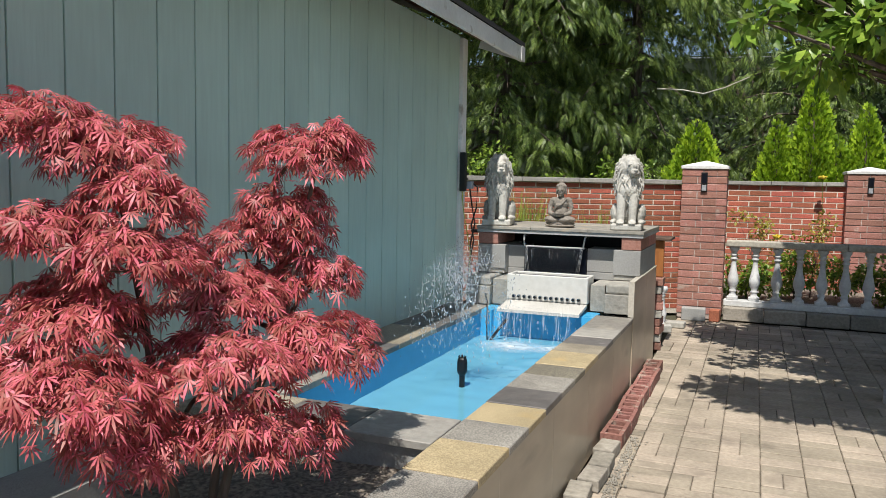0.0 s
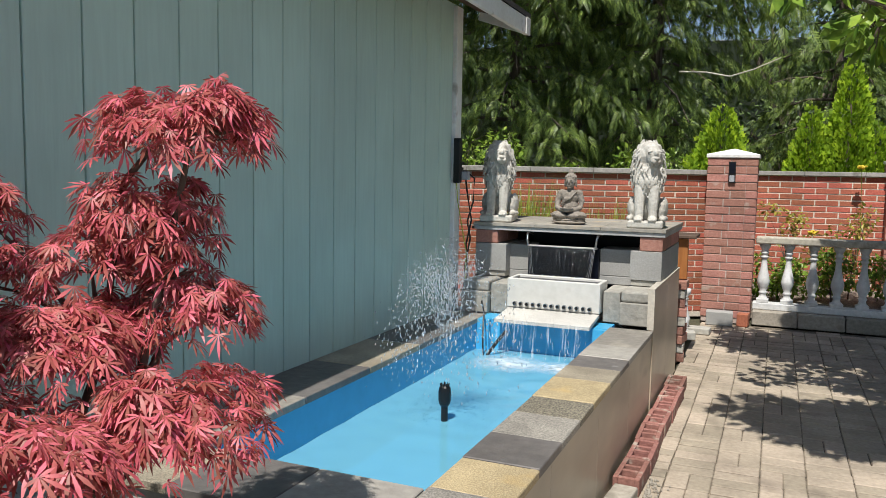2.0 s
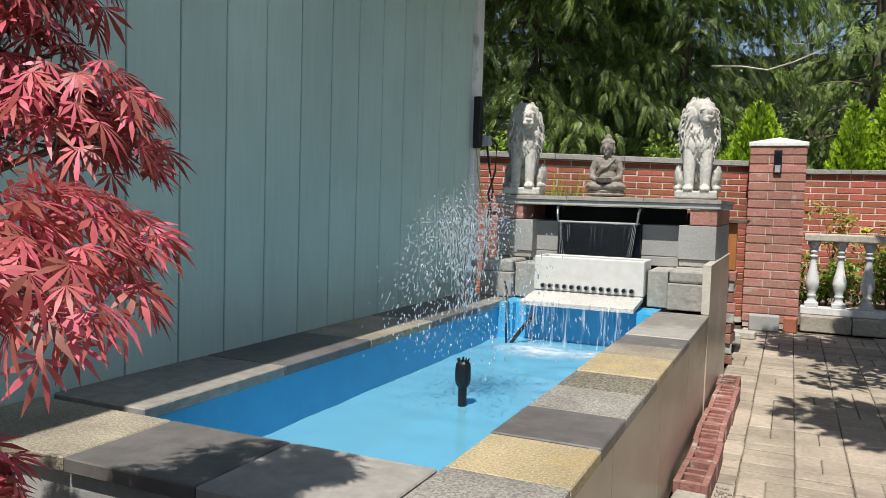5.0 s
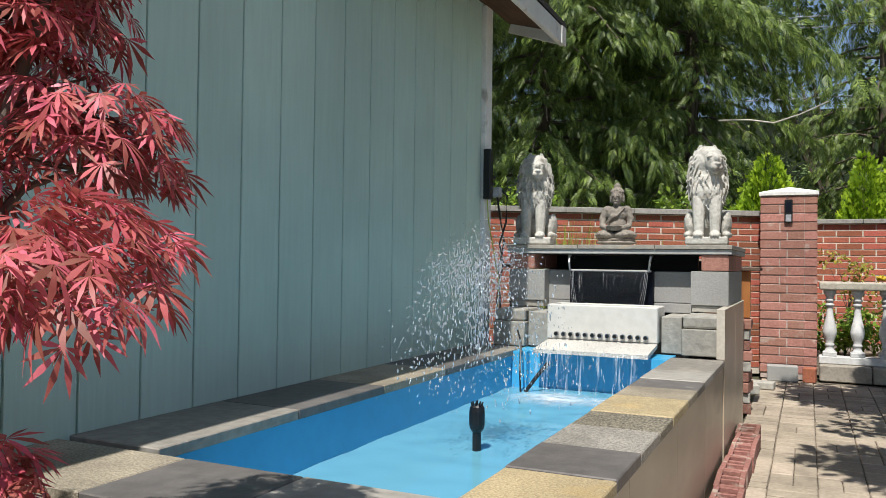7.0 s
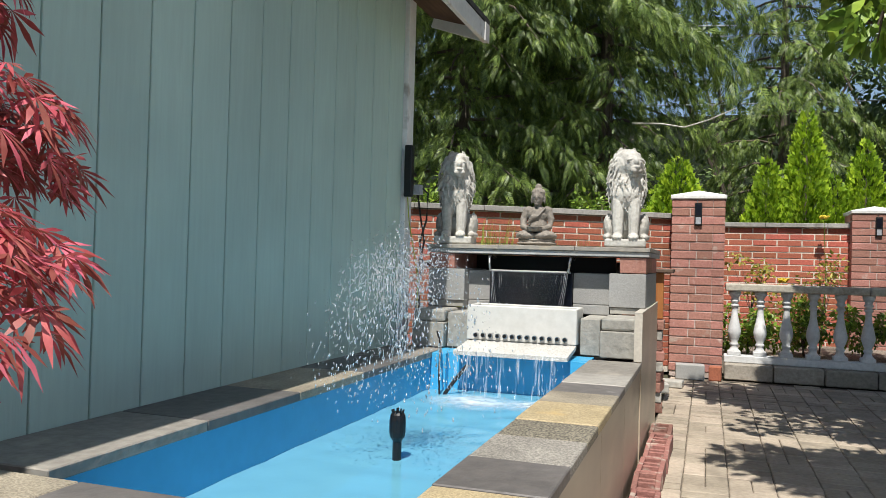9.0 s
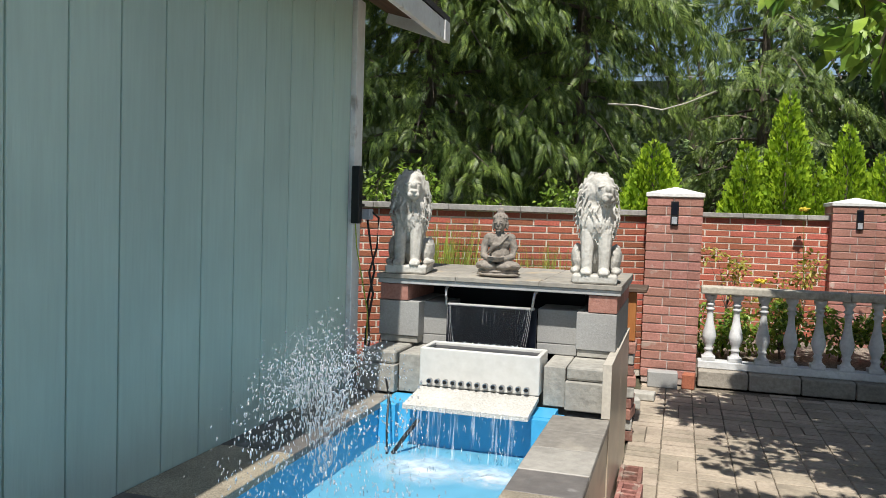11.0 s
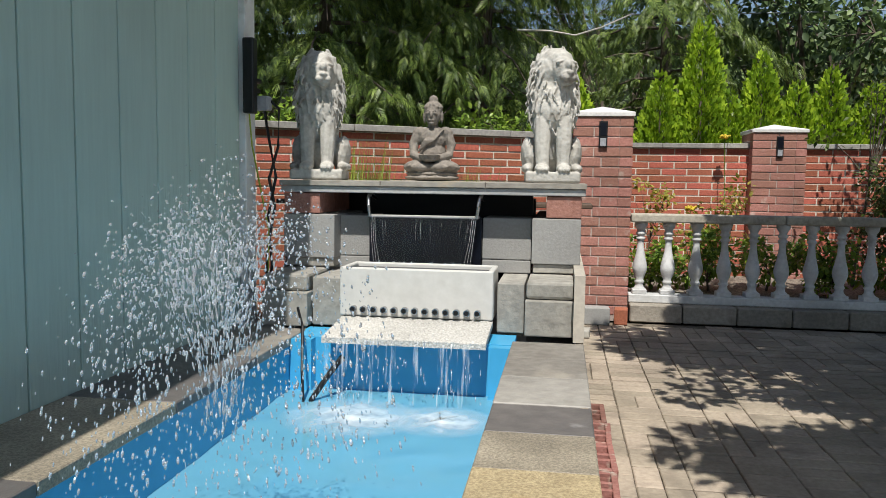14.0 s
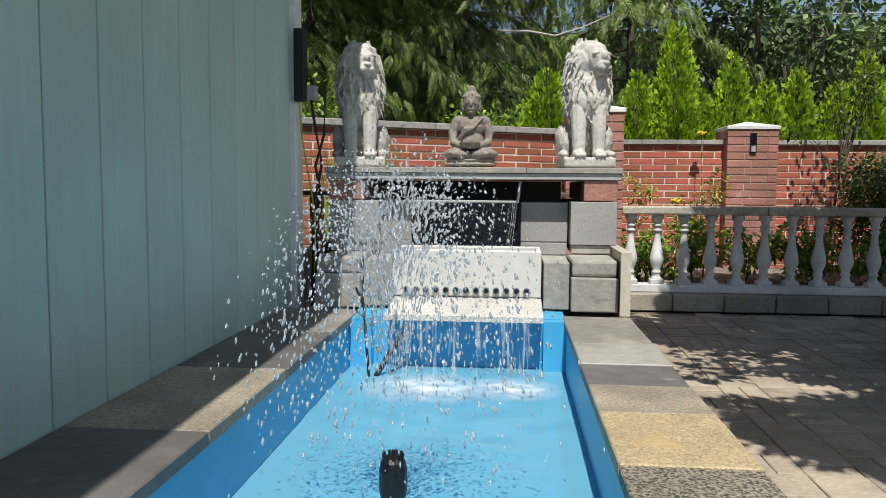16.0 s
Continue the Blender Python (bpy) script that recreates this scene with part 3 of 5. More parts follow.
# ---------------------------------------------------------------- brick walls
def build_brick_wall(name, x0, y0, x1, y1, top, course, length, keep_from, label):
    """A brick wall from one end to the other; its front is on the right-hand side of that line."""
    L = math.hypot(x1 - x0, y1 - y0)
    ang = math.degrees(math.atan2(y1 - y0, x1 - x0))
    w = thing(name, (x0, y0, 0), label, "brick wall", kind="structure", rz=ang)
    part("mortar_core", box(shape(), 0, 0.0045, 0, L, 0.2, top - 0.05), M_MORTAR, w)
    n = int((top - 0.05) / course)
    g = 0.0135
    me = mesh_of("brick", box(shape(), 0, 0, 0, length - g, 0.06, course - g, 0.0015), M_BRICK)
    half = mesh_of("brick", box(shape(), 0, 0, 0, length / 2 - g, 0.06, course - g, 0.0015), M_BRICK)
    rest = shape()
    r = random.Random(5)
    for k in range(n):
        z = top - 0.05 - (k + 1) * course + g * 0.5
        x = 0.0
        if k % 2:
            if z >= keep_from:
                piece("brick", half, w, pose(0, 0, z))
            else:
                box(rest, 0, 0, z, length / 2 - g, 0.06, z + course - g)
            x = length / 2
        while x + length <= L + 0.02:
            j = r.uniform(-0.0015, 0.0015)
            if z >= keep_from:
                piece("brick", me, w, pose(x, j, z, 0, 0, r.uniform(-0.2, 0.2)))
            else:
                box(rest, x, 0, z, x + length - g, 0.06, z + course - g)
            x += length
        if L - x > 0.04:
            box(rest, x, 0, z, L, 0.06, z + course - g)
    if rest.verts:
        tagged(part("brick_rest", rest, M_BRICKJ, w), kind="stuff")
    step = 0.62
    x = 0.0
    while x < L - 0.05:
        e = min(L, x + step)
        part("coping_stone", box(shape(), x + 0.002, -0.035, top - 0.048, e - 0.002, 0.235, top, 0.004), M_CAP, w)
        x = e
    return w


build_brick_wall("wall_left", -4.4, 9.3 + 0.612 * -4.4, -0.66, 9.3 + 0.612 * -0.66, 1.46, 0.0565, 0.24, 0.78, "red brick garden wall with pale mortar and a concrete cap")
build_brick_wall("wall_right", -0.45, 10.6, 4.6, 10.68, 1.476, 0.068, 0.25, 0.38, "long red brick garden wall with a grey cap behind the planting")
build_brick_wall("wall_return", -0.44, 9.06, -0.44, 10.59, 1.46, 0.068, 0.25, 0.7, "short return of the red brick wall")


def build_pillar(x, y, half, top):
    p = thing("brick_pillar", (x, y, 0), "square red brick pillar with a pale pyramid cap and a black wall lamp", "pillar", group="garden wall pillars")
    part("mortar_core", box(shape(), -half + 0.007, -half + 0.007, 0, half - 0.007, half - 0.007, top), M_MORTAR2, p)
    c = 0.0765
    n = int(top / c)
    me = [mesh_of("brick", box(shape(), 0, 0, 0, s, 0.10, c - 0.011, 0.003), M_PBRICK) for s in (half * 0.98 - 0.01, half * 0.72 - 0.01, half * 1.28 - 0.1 - 0.02)]
    r = random.Random(9)
    for k in range(n):
        z = top - (k + 1) * c + 0.005
        for f in range(4):
            turn = pose(0, 0, 0, 0, 0, 90 * f)
            split = (half * 0.98, half * 0.72)[k % 2]
            full = 2 * half - 0.10
            m0 = me[k % 2]
            j = r.uniform(-0.002, 0.002)
            piece("brick", m0, p, turn @ pose(-half, -half + j, z))
            key = "pb%d_%.3f" % (k % 2, half)
            m1 = bpy.data.meshes.get(key)
            if not m1:
                m1 = mesh_of(key, box(shape(), 0, 0, 0, full - split - 0.002, 0.10, c - 0.011, 0.003), M_PBRICK)
            piece("brick", m1, p, turn @ pose(-half + split, -half - j, z))
    bm = shape()
    a = half + 0.012
    box(bm, -a, -a, top + 0.001, a, a, top + 0.035, 0.004)
    part("cap", bm, M_PCAP, p, "pale cap stone")
    bm = shape()
    v = [bm.verts.new((sx * a * 0.98, sy * a * 0.98, top + 0.036)) for sx, sy in ((-1, -1), (1, -1), (1, 1), (-1, 1))]
    t = bm.verts.new((0, 0, top + 0.095))
    for i in range(4):
        bm.faces.new((v[i], v[(i + 1) % 4], t))
    bm.faces.new(v[::-1])
    part("cap_peak", bm, M_PCAP, p)
    lamp_ = part("lamp", box(shape(), -0.032, -half - 0.022, top - 0.235, 0.032, -half - 0.003, top - 0.035, 0.003), M_BLACK, p, "black wall lamp with a small dark window")
    part("lens", box(shape(), -0.022, -half - 0.0245, top - 0.145, 0.022, -half - 0.0225, top - 0.05, 0.001), M_DARKBACK, lamp_)
    part("lens", box(shape(), -0.022, -half - 0.0245, top - 0.225, 0.022, -half - 0.0225, top - 0.165, 0.001), M_GBOX, lamp_, "pale lower window")
    return p


build_pillar(-0.51, 8.83, 0.225, 1.575)
build_pillar(1.255, 10.72, 0.25, 1.575)


# ---------------------------------------------------------------- balustrade
def build_balustrade():
    b = thing("balustrade", (-0.27, 8.80, 0), "white painted concrete balustrade on a low block wall", "balustrade")
    L = 4.6
    me = mesh_of("base_block", box(shape(), 0.004, -0.20, 0, 0.396, 0.05, 0.135, 0.008), M_EDGEB)
    for i in range(int(L / 0.4)):
        piece("base_block", me, b, pose(0.4 * i, 0, 0))
    part("bottom_rail", box(shape(), 0, -0.085, 0.137, L, 0.06, 0.20, 0.006), M_BALU, b)
    x = 0.0
    while x < L - 0.1:
        part("top_rail", box(shape(), x + 0.002, -0.09, 0.768, x + 1.148, 0.07, 0.835, 0.012, 2), M_RAIL, b, "weathered cream top rail")
        x += 1.15
    prof = [(0.050, 0.20), (0.050, 0.24), (0.036, 0.252), (0.030, 0.275), (0.034, 0.285), (0.040, 0.295), (0.034, 0.305), (0.030, 0.315), (0.042, 0.345), (0.055, 0.385), (0.057, 0.41),
            (0.050, 0.45), (0.038, 0.50), (0.029, 0.55), (0.025, 0.60), (0.026, 0.625), (0.036, 0.632), (0.036, 0.645), (0.027, 0.652), (0.027, 0.665), (0.037, 0.672), (0.037, 0.685), (0.028, 0.694), (0.034, 0.715), (0.048, 0.735), (0.052, 0.768)]
    me = mesh_of("baluster", turned(shape(), prof, 14), M_BALU, True)
    sq = mesh_of("plinth", box(shape(), -0.055, -0.055, 0.20, 0.055, 0.055, 0.236, 0.004), M_BALU)
    for i in range(21):
        o = piece("baluster", me, b, pose(0.085 + 0.213 * i, -0.012, 0.0005, 0, 0, (i * 37) % 90))
        o2 = new("plinth", sq)
        o2.parent = o
        o2.matrix_basis = pose(0, 0, 0.0005, 0, 0, -((i * 37) % 90))


build_balustrade()

# ---------------------------------------------------------------- statues
def remeshed(name, bm, material, voxel, label, category, at, group=""):
    """One closed skin round the joined lumps."""
    raw = mesh_of(name + "_lumps", bm, material)
    tmp = new(name + "_tmp", raw)
    mod = tmp.modifiers.new("skin", "REMESH")
    mod.mode, mod.voxel_size, mod.use_smooth_shade = "VOXEL", voxel, True
    sm = tmp.modifiers.new("soft", "SMOOTH")
    sm.factor, sm.iterations = 0.5, 2
    dg = bpy.context.evaluated_depsgraph_get()
    me = bpy.data.meshes.new_from_object(tmp.evaluated_get(dg))
    bpy.data.objects.remove(tmp)
    bpy.data.meshes.remove(raw)
    me.name = name
    me.materials.clear()
    me.materials.append(material)
    me.polygons.foreach_set("use_smooth", [True] * len(me.polygons))
    ob = new(name, me)
    ob.matrix_basis = at
    return tagged(ob, label, category, group)


def lion_lumps(seed, turn):
    """A seated lion looking along -y, head turned a little; base at z 0, about half a metre high."""
    r = random.Random(seed)
    bm = shape()
    box(bm, -0.106, -0.125, 0.0, 0.106, 0.17, 0.042, 0.006)
    ball(bm, 0, 0.06, 0.15, 0.080, 0.10, 0.12)
    ball(bm, 0, 0.01, 0.26, 0.080, 0.085, 0.13)
    for s in (-1, 1):
        ball(bm, s * 0.088, 0.065, 0.105, 0.036, 0.085, 0.085, (0, s * 6, 0))
        ball(bm, s * 0.098, -0.02, 0.055, 0.024, 0.055, 0.020)
        rod(bm, [(s * 0.040, -0.050, 0.25), (s * 0.041, -0.066, 0.15), (s * 0.040, -0.072, 0.055)], 0.036, 0.026, 10)
        ball(bm, s * 0.042, -0.092, 0.055, 0.031, 0.040, 0.020)
        for k in (-1, 0, 1):
            ball(bm, s * 0.042 + k * 0.016, -0.122, 0.050, 0.0095, 0.016, 0.012, sub=1)
    head = pose(0, 0, 0, 0, 0, turn)

    def hb(x, y, z, rx, ry, rz, rot=(0, 0, 0), sub=2):
        q = head @ Vector((x, y, 0))
        ball(bm, q.x, q.y, z, rx, ry, rz, (rot[0], rot[1], rot[2] + turn), sub)

    # mane: one full smooth mass from the crown down to the chest
    hb(0, 0.000, 0.432, 0.090, 0.098, 0.096)
    hb(0, 0.0, 0.345, 0.096, 0.096, 0.10)
    ball(bm, 0, -0.030, 0.285, 0.088, 0.070, 0.095)
    hb(0, -0.010, 0.472, 0.074, 0.082, 0.060)
    # face
    hb(0, -0.074, 0.440, 0.051, 0.050, 0.064)
    hb(0, -0.060, 0.478, 0.046, 0.045, 0.040)
    hb(0, -0.110, 0.410, 0.031, 0.034, 0.028)
    hb(0, -0.138, 0.421, 0.017, 0.012, 0.010)
    hb(0, -0.112, 0.448, 0.016, 0.028, 0.022, (-30, 0, 0))
    hb(0, -0.108, 0.386, 0.022, 0.024, 0.013)
    for s in (-1, 1):
        hb(s * 0.016, -0.128, 0.402, 0.017, 0.016, 0.015)
        hb(s * 0.030, -0.106, 0.464, 0.018, 0.013, 0.0065, (0, s * 16, 0))
        hb(s * 0.028, -0.110, 0.450, 0.008, 0.007, 0.006)
    # wavy locks lying on the mane, swept back and down
    for ring in range(11):
        zc = 0.518 - ring * 0.029
        rad = 0.89 * (0.040, 0.072, 0.090, 0.099, 0.104, 0.106, 0.106, 0.103, 0.097, 0.088, 0.074)[ring]
        n = 15 + ring
        for i in range(n):
            a = math.tau * (i + 0.5 * (ring % 2)) / n + r.uniform(-0.10, 0.10)
            if math.cos(a) > (0.80 if ring < 2 else 0.66) and ring < 5:
                continue
            bend, lean = r.uniform(-0.012, 0.012), 0.012 * math.sin(a)
            pts = []
            for k in range(4):
                f = k / 3
                w = rad + 0.004 * math.sin(f * 3.1)
                y = 0.002 - w * 0.97 * math.cos(a) - (0.012 * f if ring > 5 and math.cos(a) > 0 else 0)
                x = w * math.sin(a) + bend * math.sin(f * 5) + lean * f
                q = head @ Vector((x, y, 0)) if ring < 7 else Vector((x, y, 0))
                pts.append((q.x, q.y, zc + 0.020 - 0.066 * f))
            rod(bm, pts, 0.0062, 0.0026, 6)
    rod(bm, [(0.05, 0.14, 0.06), (0.10, 0.13, 0.055), (0.112, 0.06, 0.055), (0.108, -0.0, 0.055)], 0.013, 0.016, 8)
    return bm


remeshed("lion_statue", lion_lumps(1, 14), M_LION, 0.0033, "whitewashed cast-stone seated lion half in the house's shade", "statue", pose(-1.815, 5.66, 1.070, 0, 0, 10), "lions on the slab")
remeshed("lion_statue", lion_lumps(2, 24), M_LION, 0.0033, "whitewashed cast-stone seated lion in full sun", "statue", pose(-0.848, 5.66, 1.070, 0, 0, 4), "lions on the slab")


def seated_lumps():
    bm = shape()
    ball(bm, 0, 0, 0.014, 0.118, 0.082, 0.016)
    ball(bm, 0, 0, 0.030, 0.112, 0.078, 0.014)
    for s in (-1, 1):
        ball(bm, s * 0.062, -0.015, 0.062, 0.058, 0.055, 0.026, (0, s * 10, s * 24))
        ball(bm, s * 0.03, -0.055, 0.056, 0.05, 0.028, 0.018, (0, 0, s * -14))
        rod(bm, [(s * 0.060, 0.010, 0.198), (s * 0.078, 0.004, 0.150), (s * 0.074, -0.022, 0.105), (s * 0.034, -0.058, 0.092)], 0.024, 0.015, 10)
        ball(bm, s * 0.052, 0.012, 0.198, 0.030, 0.028, 0.026)
        ball(bm, s * 0.036, 0.014, 0.262, 0.007, 0.010, 0.028)
    ball(bm, 0, 0.014, 0.115, 0.058, 0.044, 0.060)
    ball(bm, 0, 0.012, 0.175, 0.063, 0.043, 0.052)
    ball(bm, 0, 0.012, 0.222, 0.022, 0.022, 0.03)
    ball(bm, 0, 0.006, 0.272, 0.034, 0.036, 0.043)
    ball(bm, 0, 0.014, 0.290, 0.038, 0.039, 0.032)
    ball(bm, 0, 0.016, 0.330, 0.020, 0.020, 0.022)
    ball(bm, 0, -0.004, 0.264, 0.031, 0.030, 0.040)
    ball(bm, 0, -0.035, 0.266, 0.0065, 0.010, 0.015)
    ball(bm, 0, -0.033, 0.2465, 0.0125, 0.006, 0.0042)
    ball(bm, 0, -0.028, 0.234, 0.012, 0.009, 0.008)
    for s in (-1, 1):
        ball(bm, s * 0.0145, -0.0305, 0.2735, 0.0105, 0.006, 0.0048, (0, s * 6, 0))
        rod(bm, [(s * 0.004, -0.036, 0.281), (s * 0.015, -0.036, 0.286), (s * 0.026, -0.026, 0.280)], 0.0032, 0.002, 6)
    for k in range(5):
        for i in range(14):
            a, e = math.tau * i / 14, 0.35 + 0.27 * k
            x, y, z = 0.038 * math.cos(a) * math.cos(e), 0.014 + 0.039 * math.sin(a) * math.cos(e), 0.290 + 0.033 * math.sin(e)
            if y > -0.018 or k > 1:
                ball(bm, x, y, z, 0.0065, 0.0065, 0.0065, sub=1)
    for i in range(5):
        f = i / 4
        rod(bm, [(0.050 - 0.012 * i, -0.018 + 0.006 * i, 0.212), (0.012 - 0.010 * i, -0.036, 0.165), (-0.045 - 0.004 * i, -0.024, 0.125 - 0.003 * i)], 0.004, 0.003, 6)
    prof = [(0.018, 0.078), (0.036, 0.086), (0.047, 0.106), (0.043, 0.106), (0.030, 0.096)]
    turned(bm, prof, 16, (0, -0.058, 0))
    return bm


remeshed("seated_statue", seated_lumps(), M_BUD, 0.003, "weathered grey-brown cast-stone figure seated with a bowl", "statue", pose(-1.335, 5.66, 1.070))


# ---------------------------------------------------------------- Japanese maple
def maple_leaf():
    """A drooping palmate leaf of seven narrow, toothed lobes; stalk end at the origin, tip along y, about one unit long."""
    v, t = [], []
    for ang, ln in ((0, 1.0), (26, 0.92), (-26, 0.92), (54, 0.72), (-54, 0.72), (88, 0.45), (-88, 0.45)):
        a = radians(ang)
        d, s = np.array((math.sin(a), math.cos(a), 0)), np.array((math.cos(a), -math.sin(a), 0))
        b = len(v)
        w = 0.065
        droop = lambda f: np.array((0, 0, -0.30 * (f * ln) ** 2))
        v += [d * 0.0, d * ln * 0.30 + s * w * 0.6 + droop(0.3), d * ln * 0.30 - s * w * 0.6 + droop(0.3), d * ln * 0.58 + s * w + droop(0.58), d * ln * 0.58 - s * w + droop(0.58), d * ln + droop(1.0)]
        t += [(b, b + 1, b + 2), (b + 1, b + 3, b + 4), (b + 1, b + 4, b + 2), (b + 3, b + 5, b + 4)]
    return np.array(v), np.array(t)


def build_maple():
    m = thing("japanese_maple", (-1.32, 1.62, 0.40), "small Japanese maple with layered feathery crimson leaves", "tree")
    base = np.array((-1.32, 1.62, 0.40))
    # pads of foliage: place and spread
    pads = np.array([
        (-1.22, 1.97, 1.46, .14), (-1.14, 1.99, 1.48, .07), (-1.27, 1.93, 1.29, .11), (-1.19, 1.97, 1.10, .11), (-1.07, 1.79, 0.95, .135), (-1.17, 1.52, 0.94, .15), (-1.10, 1.50, 0.79, .12),
        (-1.04, 1.74, 0.71, .06), (-1.50, 1.50, 1.45, .14), (-1.63, 1.38, 1.50, .13), (-1.39, 1.47, 1.33, .12), (-1.33, 1.40, 1.19, .13), (-1.55, 1.35, 1.24, .13), (-1.43, 1.33, 1.05, .13),
        (-1.30, 1.20, 0.92, .14), (-1.28, 1.33, 0.79, .12), (-1.52, 1.20, 0.93, .13), (-1.62, 1.45, 1.06, .10), (-1.28, 1.72, 1.05, .11), (-1.20, 1.94, 1.20, .06), (-1.37, 1.88, 1.20, .10), (-1.32, 1.82, 1.06, .10), (-1.60, 1.84, 1.29, .055), (-1.57, 1.86, 1.15, .06), (-1.56, 1.84, 1.02, .055)])
    locs, fwd, ups, size = [], [], [], []
    for x, y, z, r in pads:
        r, z = 1.14 * r, z + 0.028
        n = int(14600 * r * r) + 16
        ang, rad = rng.uniform(0, math.tau, n), r * np.sqrt(rng.uniform(0, 1, n)) * (1 + 0.18 * np.sin(rng.uniform(0, 6.28) + 3 * rng.uniform(0, 6.28, n)))
        dz = 0.045 * (1 - (rad / r) ** 2) - 0.085 * rng.uniform(0, 1, n) ** 1.6 + 0.022 * np.sin(ang * 2 + x * 30)
        locs.append(np.stack([x + rad * np.cos(ang), y + rad * np.sin(ang), z + dz], 1))
        out = ang + rng.normal(0, 0.8, n)
        low = rng.uniform(0, 1, n)
        drop = -0.12 - 0.50 * (rad / r) ** 2 - 0.75 * low ** 3 + rng.normal(0, 0.18, n)
        fwd.append(np.stack([np.cos(out), np.sin(out), drop], 1))
        ups.append(np.stack([0.15 * np.cos(out) + rng.normal(0, .25, n), 0.15 * np.sin(out) + rng.normal(0, .25, n), np.ones(n)], 1))
        size.append(rng.uniform(0.034, 0.060, n))
    v, t = maple_leaf()
    me = scattered("crown", v, t, frames_of(np.concatenate(fwd), np.concatenate(ups), np.concatenate(size)), np.concatenate(locs) - base, M_MAPLE)
    c = new("crown", me)
    c.parent = m
    tagged(c, "feathery crimson leaves in layered pads")
    bm = shape()
    stems = [[(0.02, 0.0, -0.02), (0.04, 0.08, 0.25), (0.10, 0.22, 0.55), (0.12, 0.30, 0.85), (0.15, 0.33, 1.05)], [(-0.02, -0.02, -0.02), (-0.06, -0.08, 0.28), (-0.05, -0.14, 0.6), (-0.1, -0.16, 0.9), (-0.2, -0.18, 1.05)],
             [(0.0, 0.02, -0.02), (-0.02, 0.10, 0.3), (-0.02, 0.25, 0.6), (0.0, 0.30, 0.95)]]
    for s in stems:
        rod(bm, s, 0.015, 0.005, 8)
    part("trunk", bm, M_BARK, m, "thin grey-brown stems")
    bm = shape()
    alls = [Vector(p) for s in stems for p in s[1:]]
    for x, y, z, r in pads:
        e = Vector((x, y, z - 0.03)) - Vector(base)
        near = min(alls, key=lambda p: (p - e).length + (0.4 if p.z > e.z else 0))
        mid = near.lerp(e, 0.5) + Vector((0, 0, 0.03))
        rod(bm, [near, mid, e], 0.008, 0.003, 6)
        for k in range(5):
            a = k * math.tau / 5 + x * 9
            rod(bm, [e, e + Vector((math.cos(a) * r * 0.7, math.sin(a) * r * 0.7, 0.01))], 0.003, 0.001, 4)
    part("branch_work", bm, M_BARK, m)


build_maple()


# ---------------------------------------------------------------- trees behind the walls
def frond():
    """A flat drooping cedar spray, one unit long, with pairs of pointed leaflets."""
    v, t = [], []
    for i in range(7):
        f = (i + 0.4) / 7
        ln = 0.24 * (1 - f) ** 0.7 + 0.05
        for s in (-1, 1):
            b = len(v)
            z = -0.22 * f * f
            v += [(0, f - 0.02, z), (s * ln * 0.52, f + ln * 0.30, z - 0.03), (s * ln * 0.80, f + ln * 1.00, z - 0.12), (s * ln * 0.30, f + ln * 0.52, z - 0.03)]
            t += [(b, b + 1, b + 3), (b + 1, b + 2, b + 3)]
    b = len(v)
    v += [(0.014, 0, 0), (-0.014, 0, 0), (0, 1.12, -0.27)]
    t += [(b, b + 1, b + 2)]
    return np.array(v), np.array(t)


FROND = frond()
SPRIG = (np.array([(s * w, y, z) for s, w, y, z in ((1, 0.0, 0.0, 0), (1, 0.10, 0.35, 0.02), (1, 0.32, 0.62, 0.03), (1, 0.14, 0.66, 0), (1, 0.02, 1.0, 0), (-1, 0.14, 0.70, 0), (-1, 0.33, 0.56, -0.03), (-1, 0.10, 0.30, -0.02))]),
         np.array(((0, 1, 7), (1, 2, 3), (1, 3, 7), (3, 4, 5), (3, 5, 7), (7, 5, 6))))


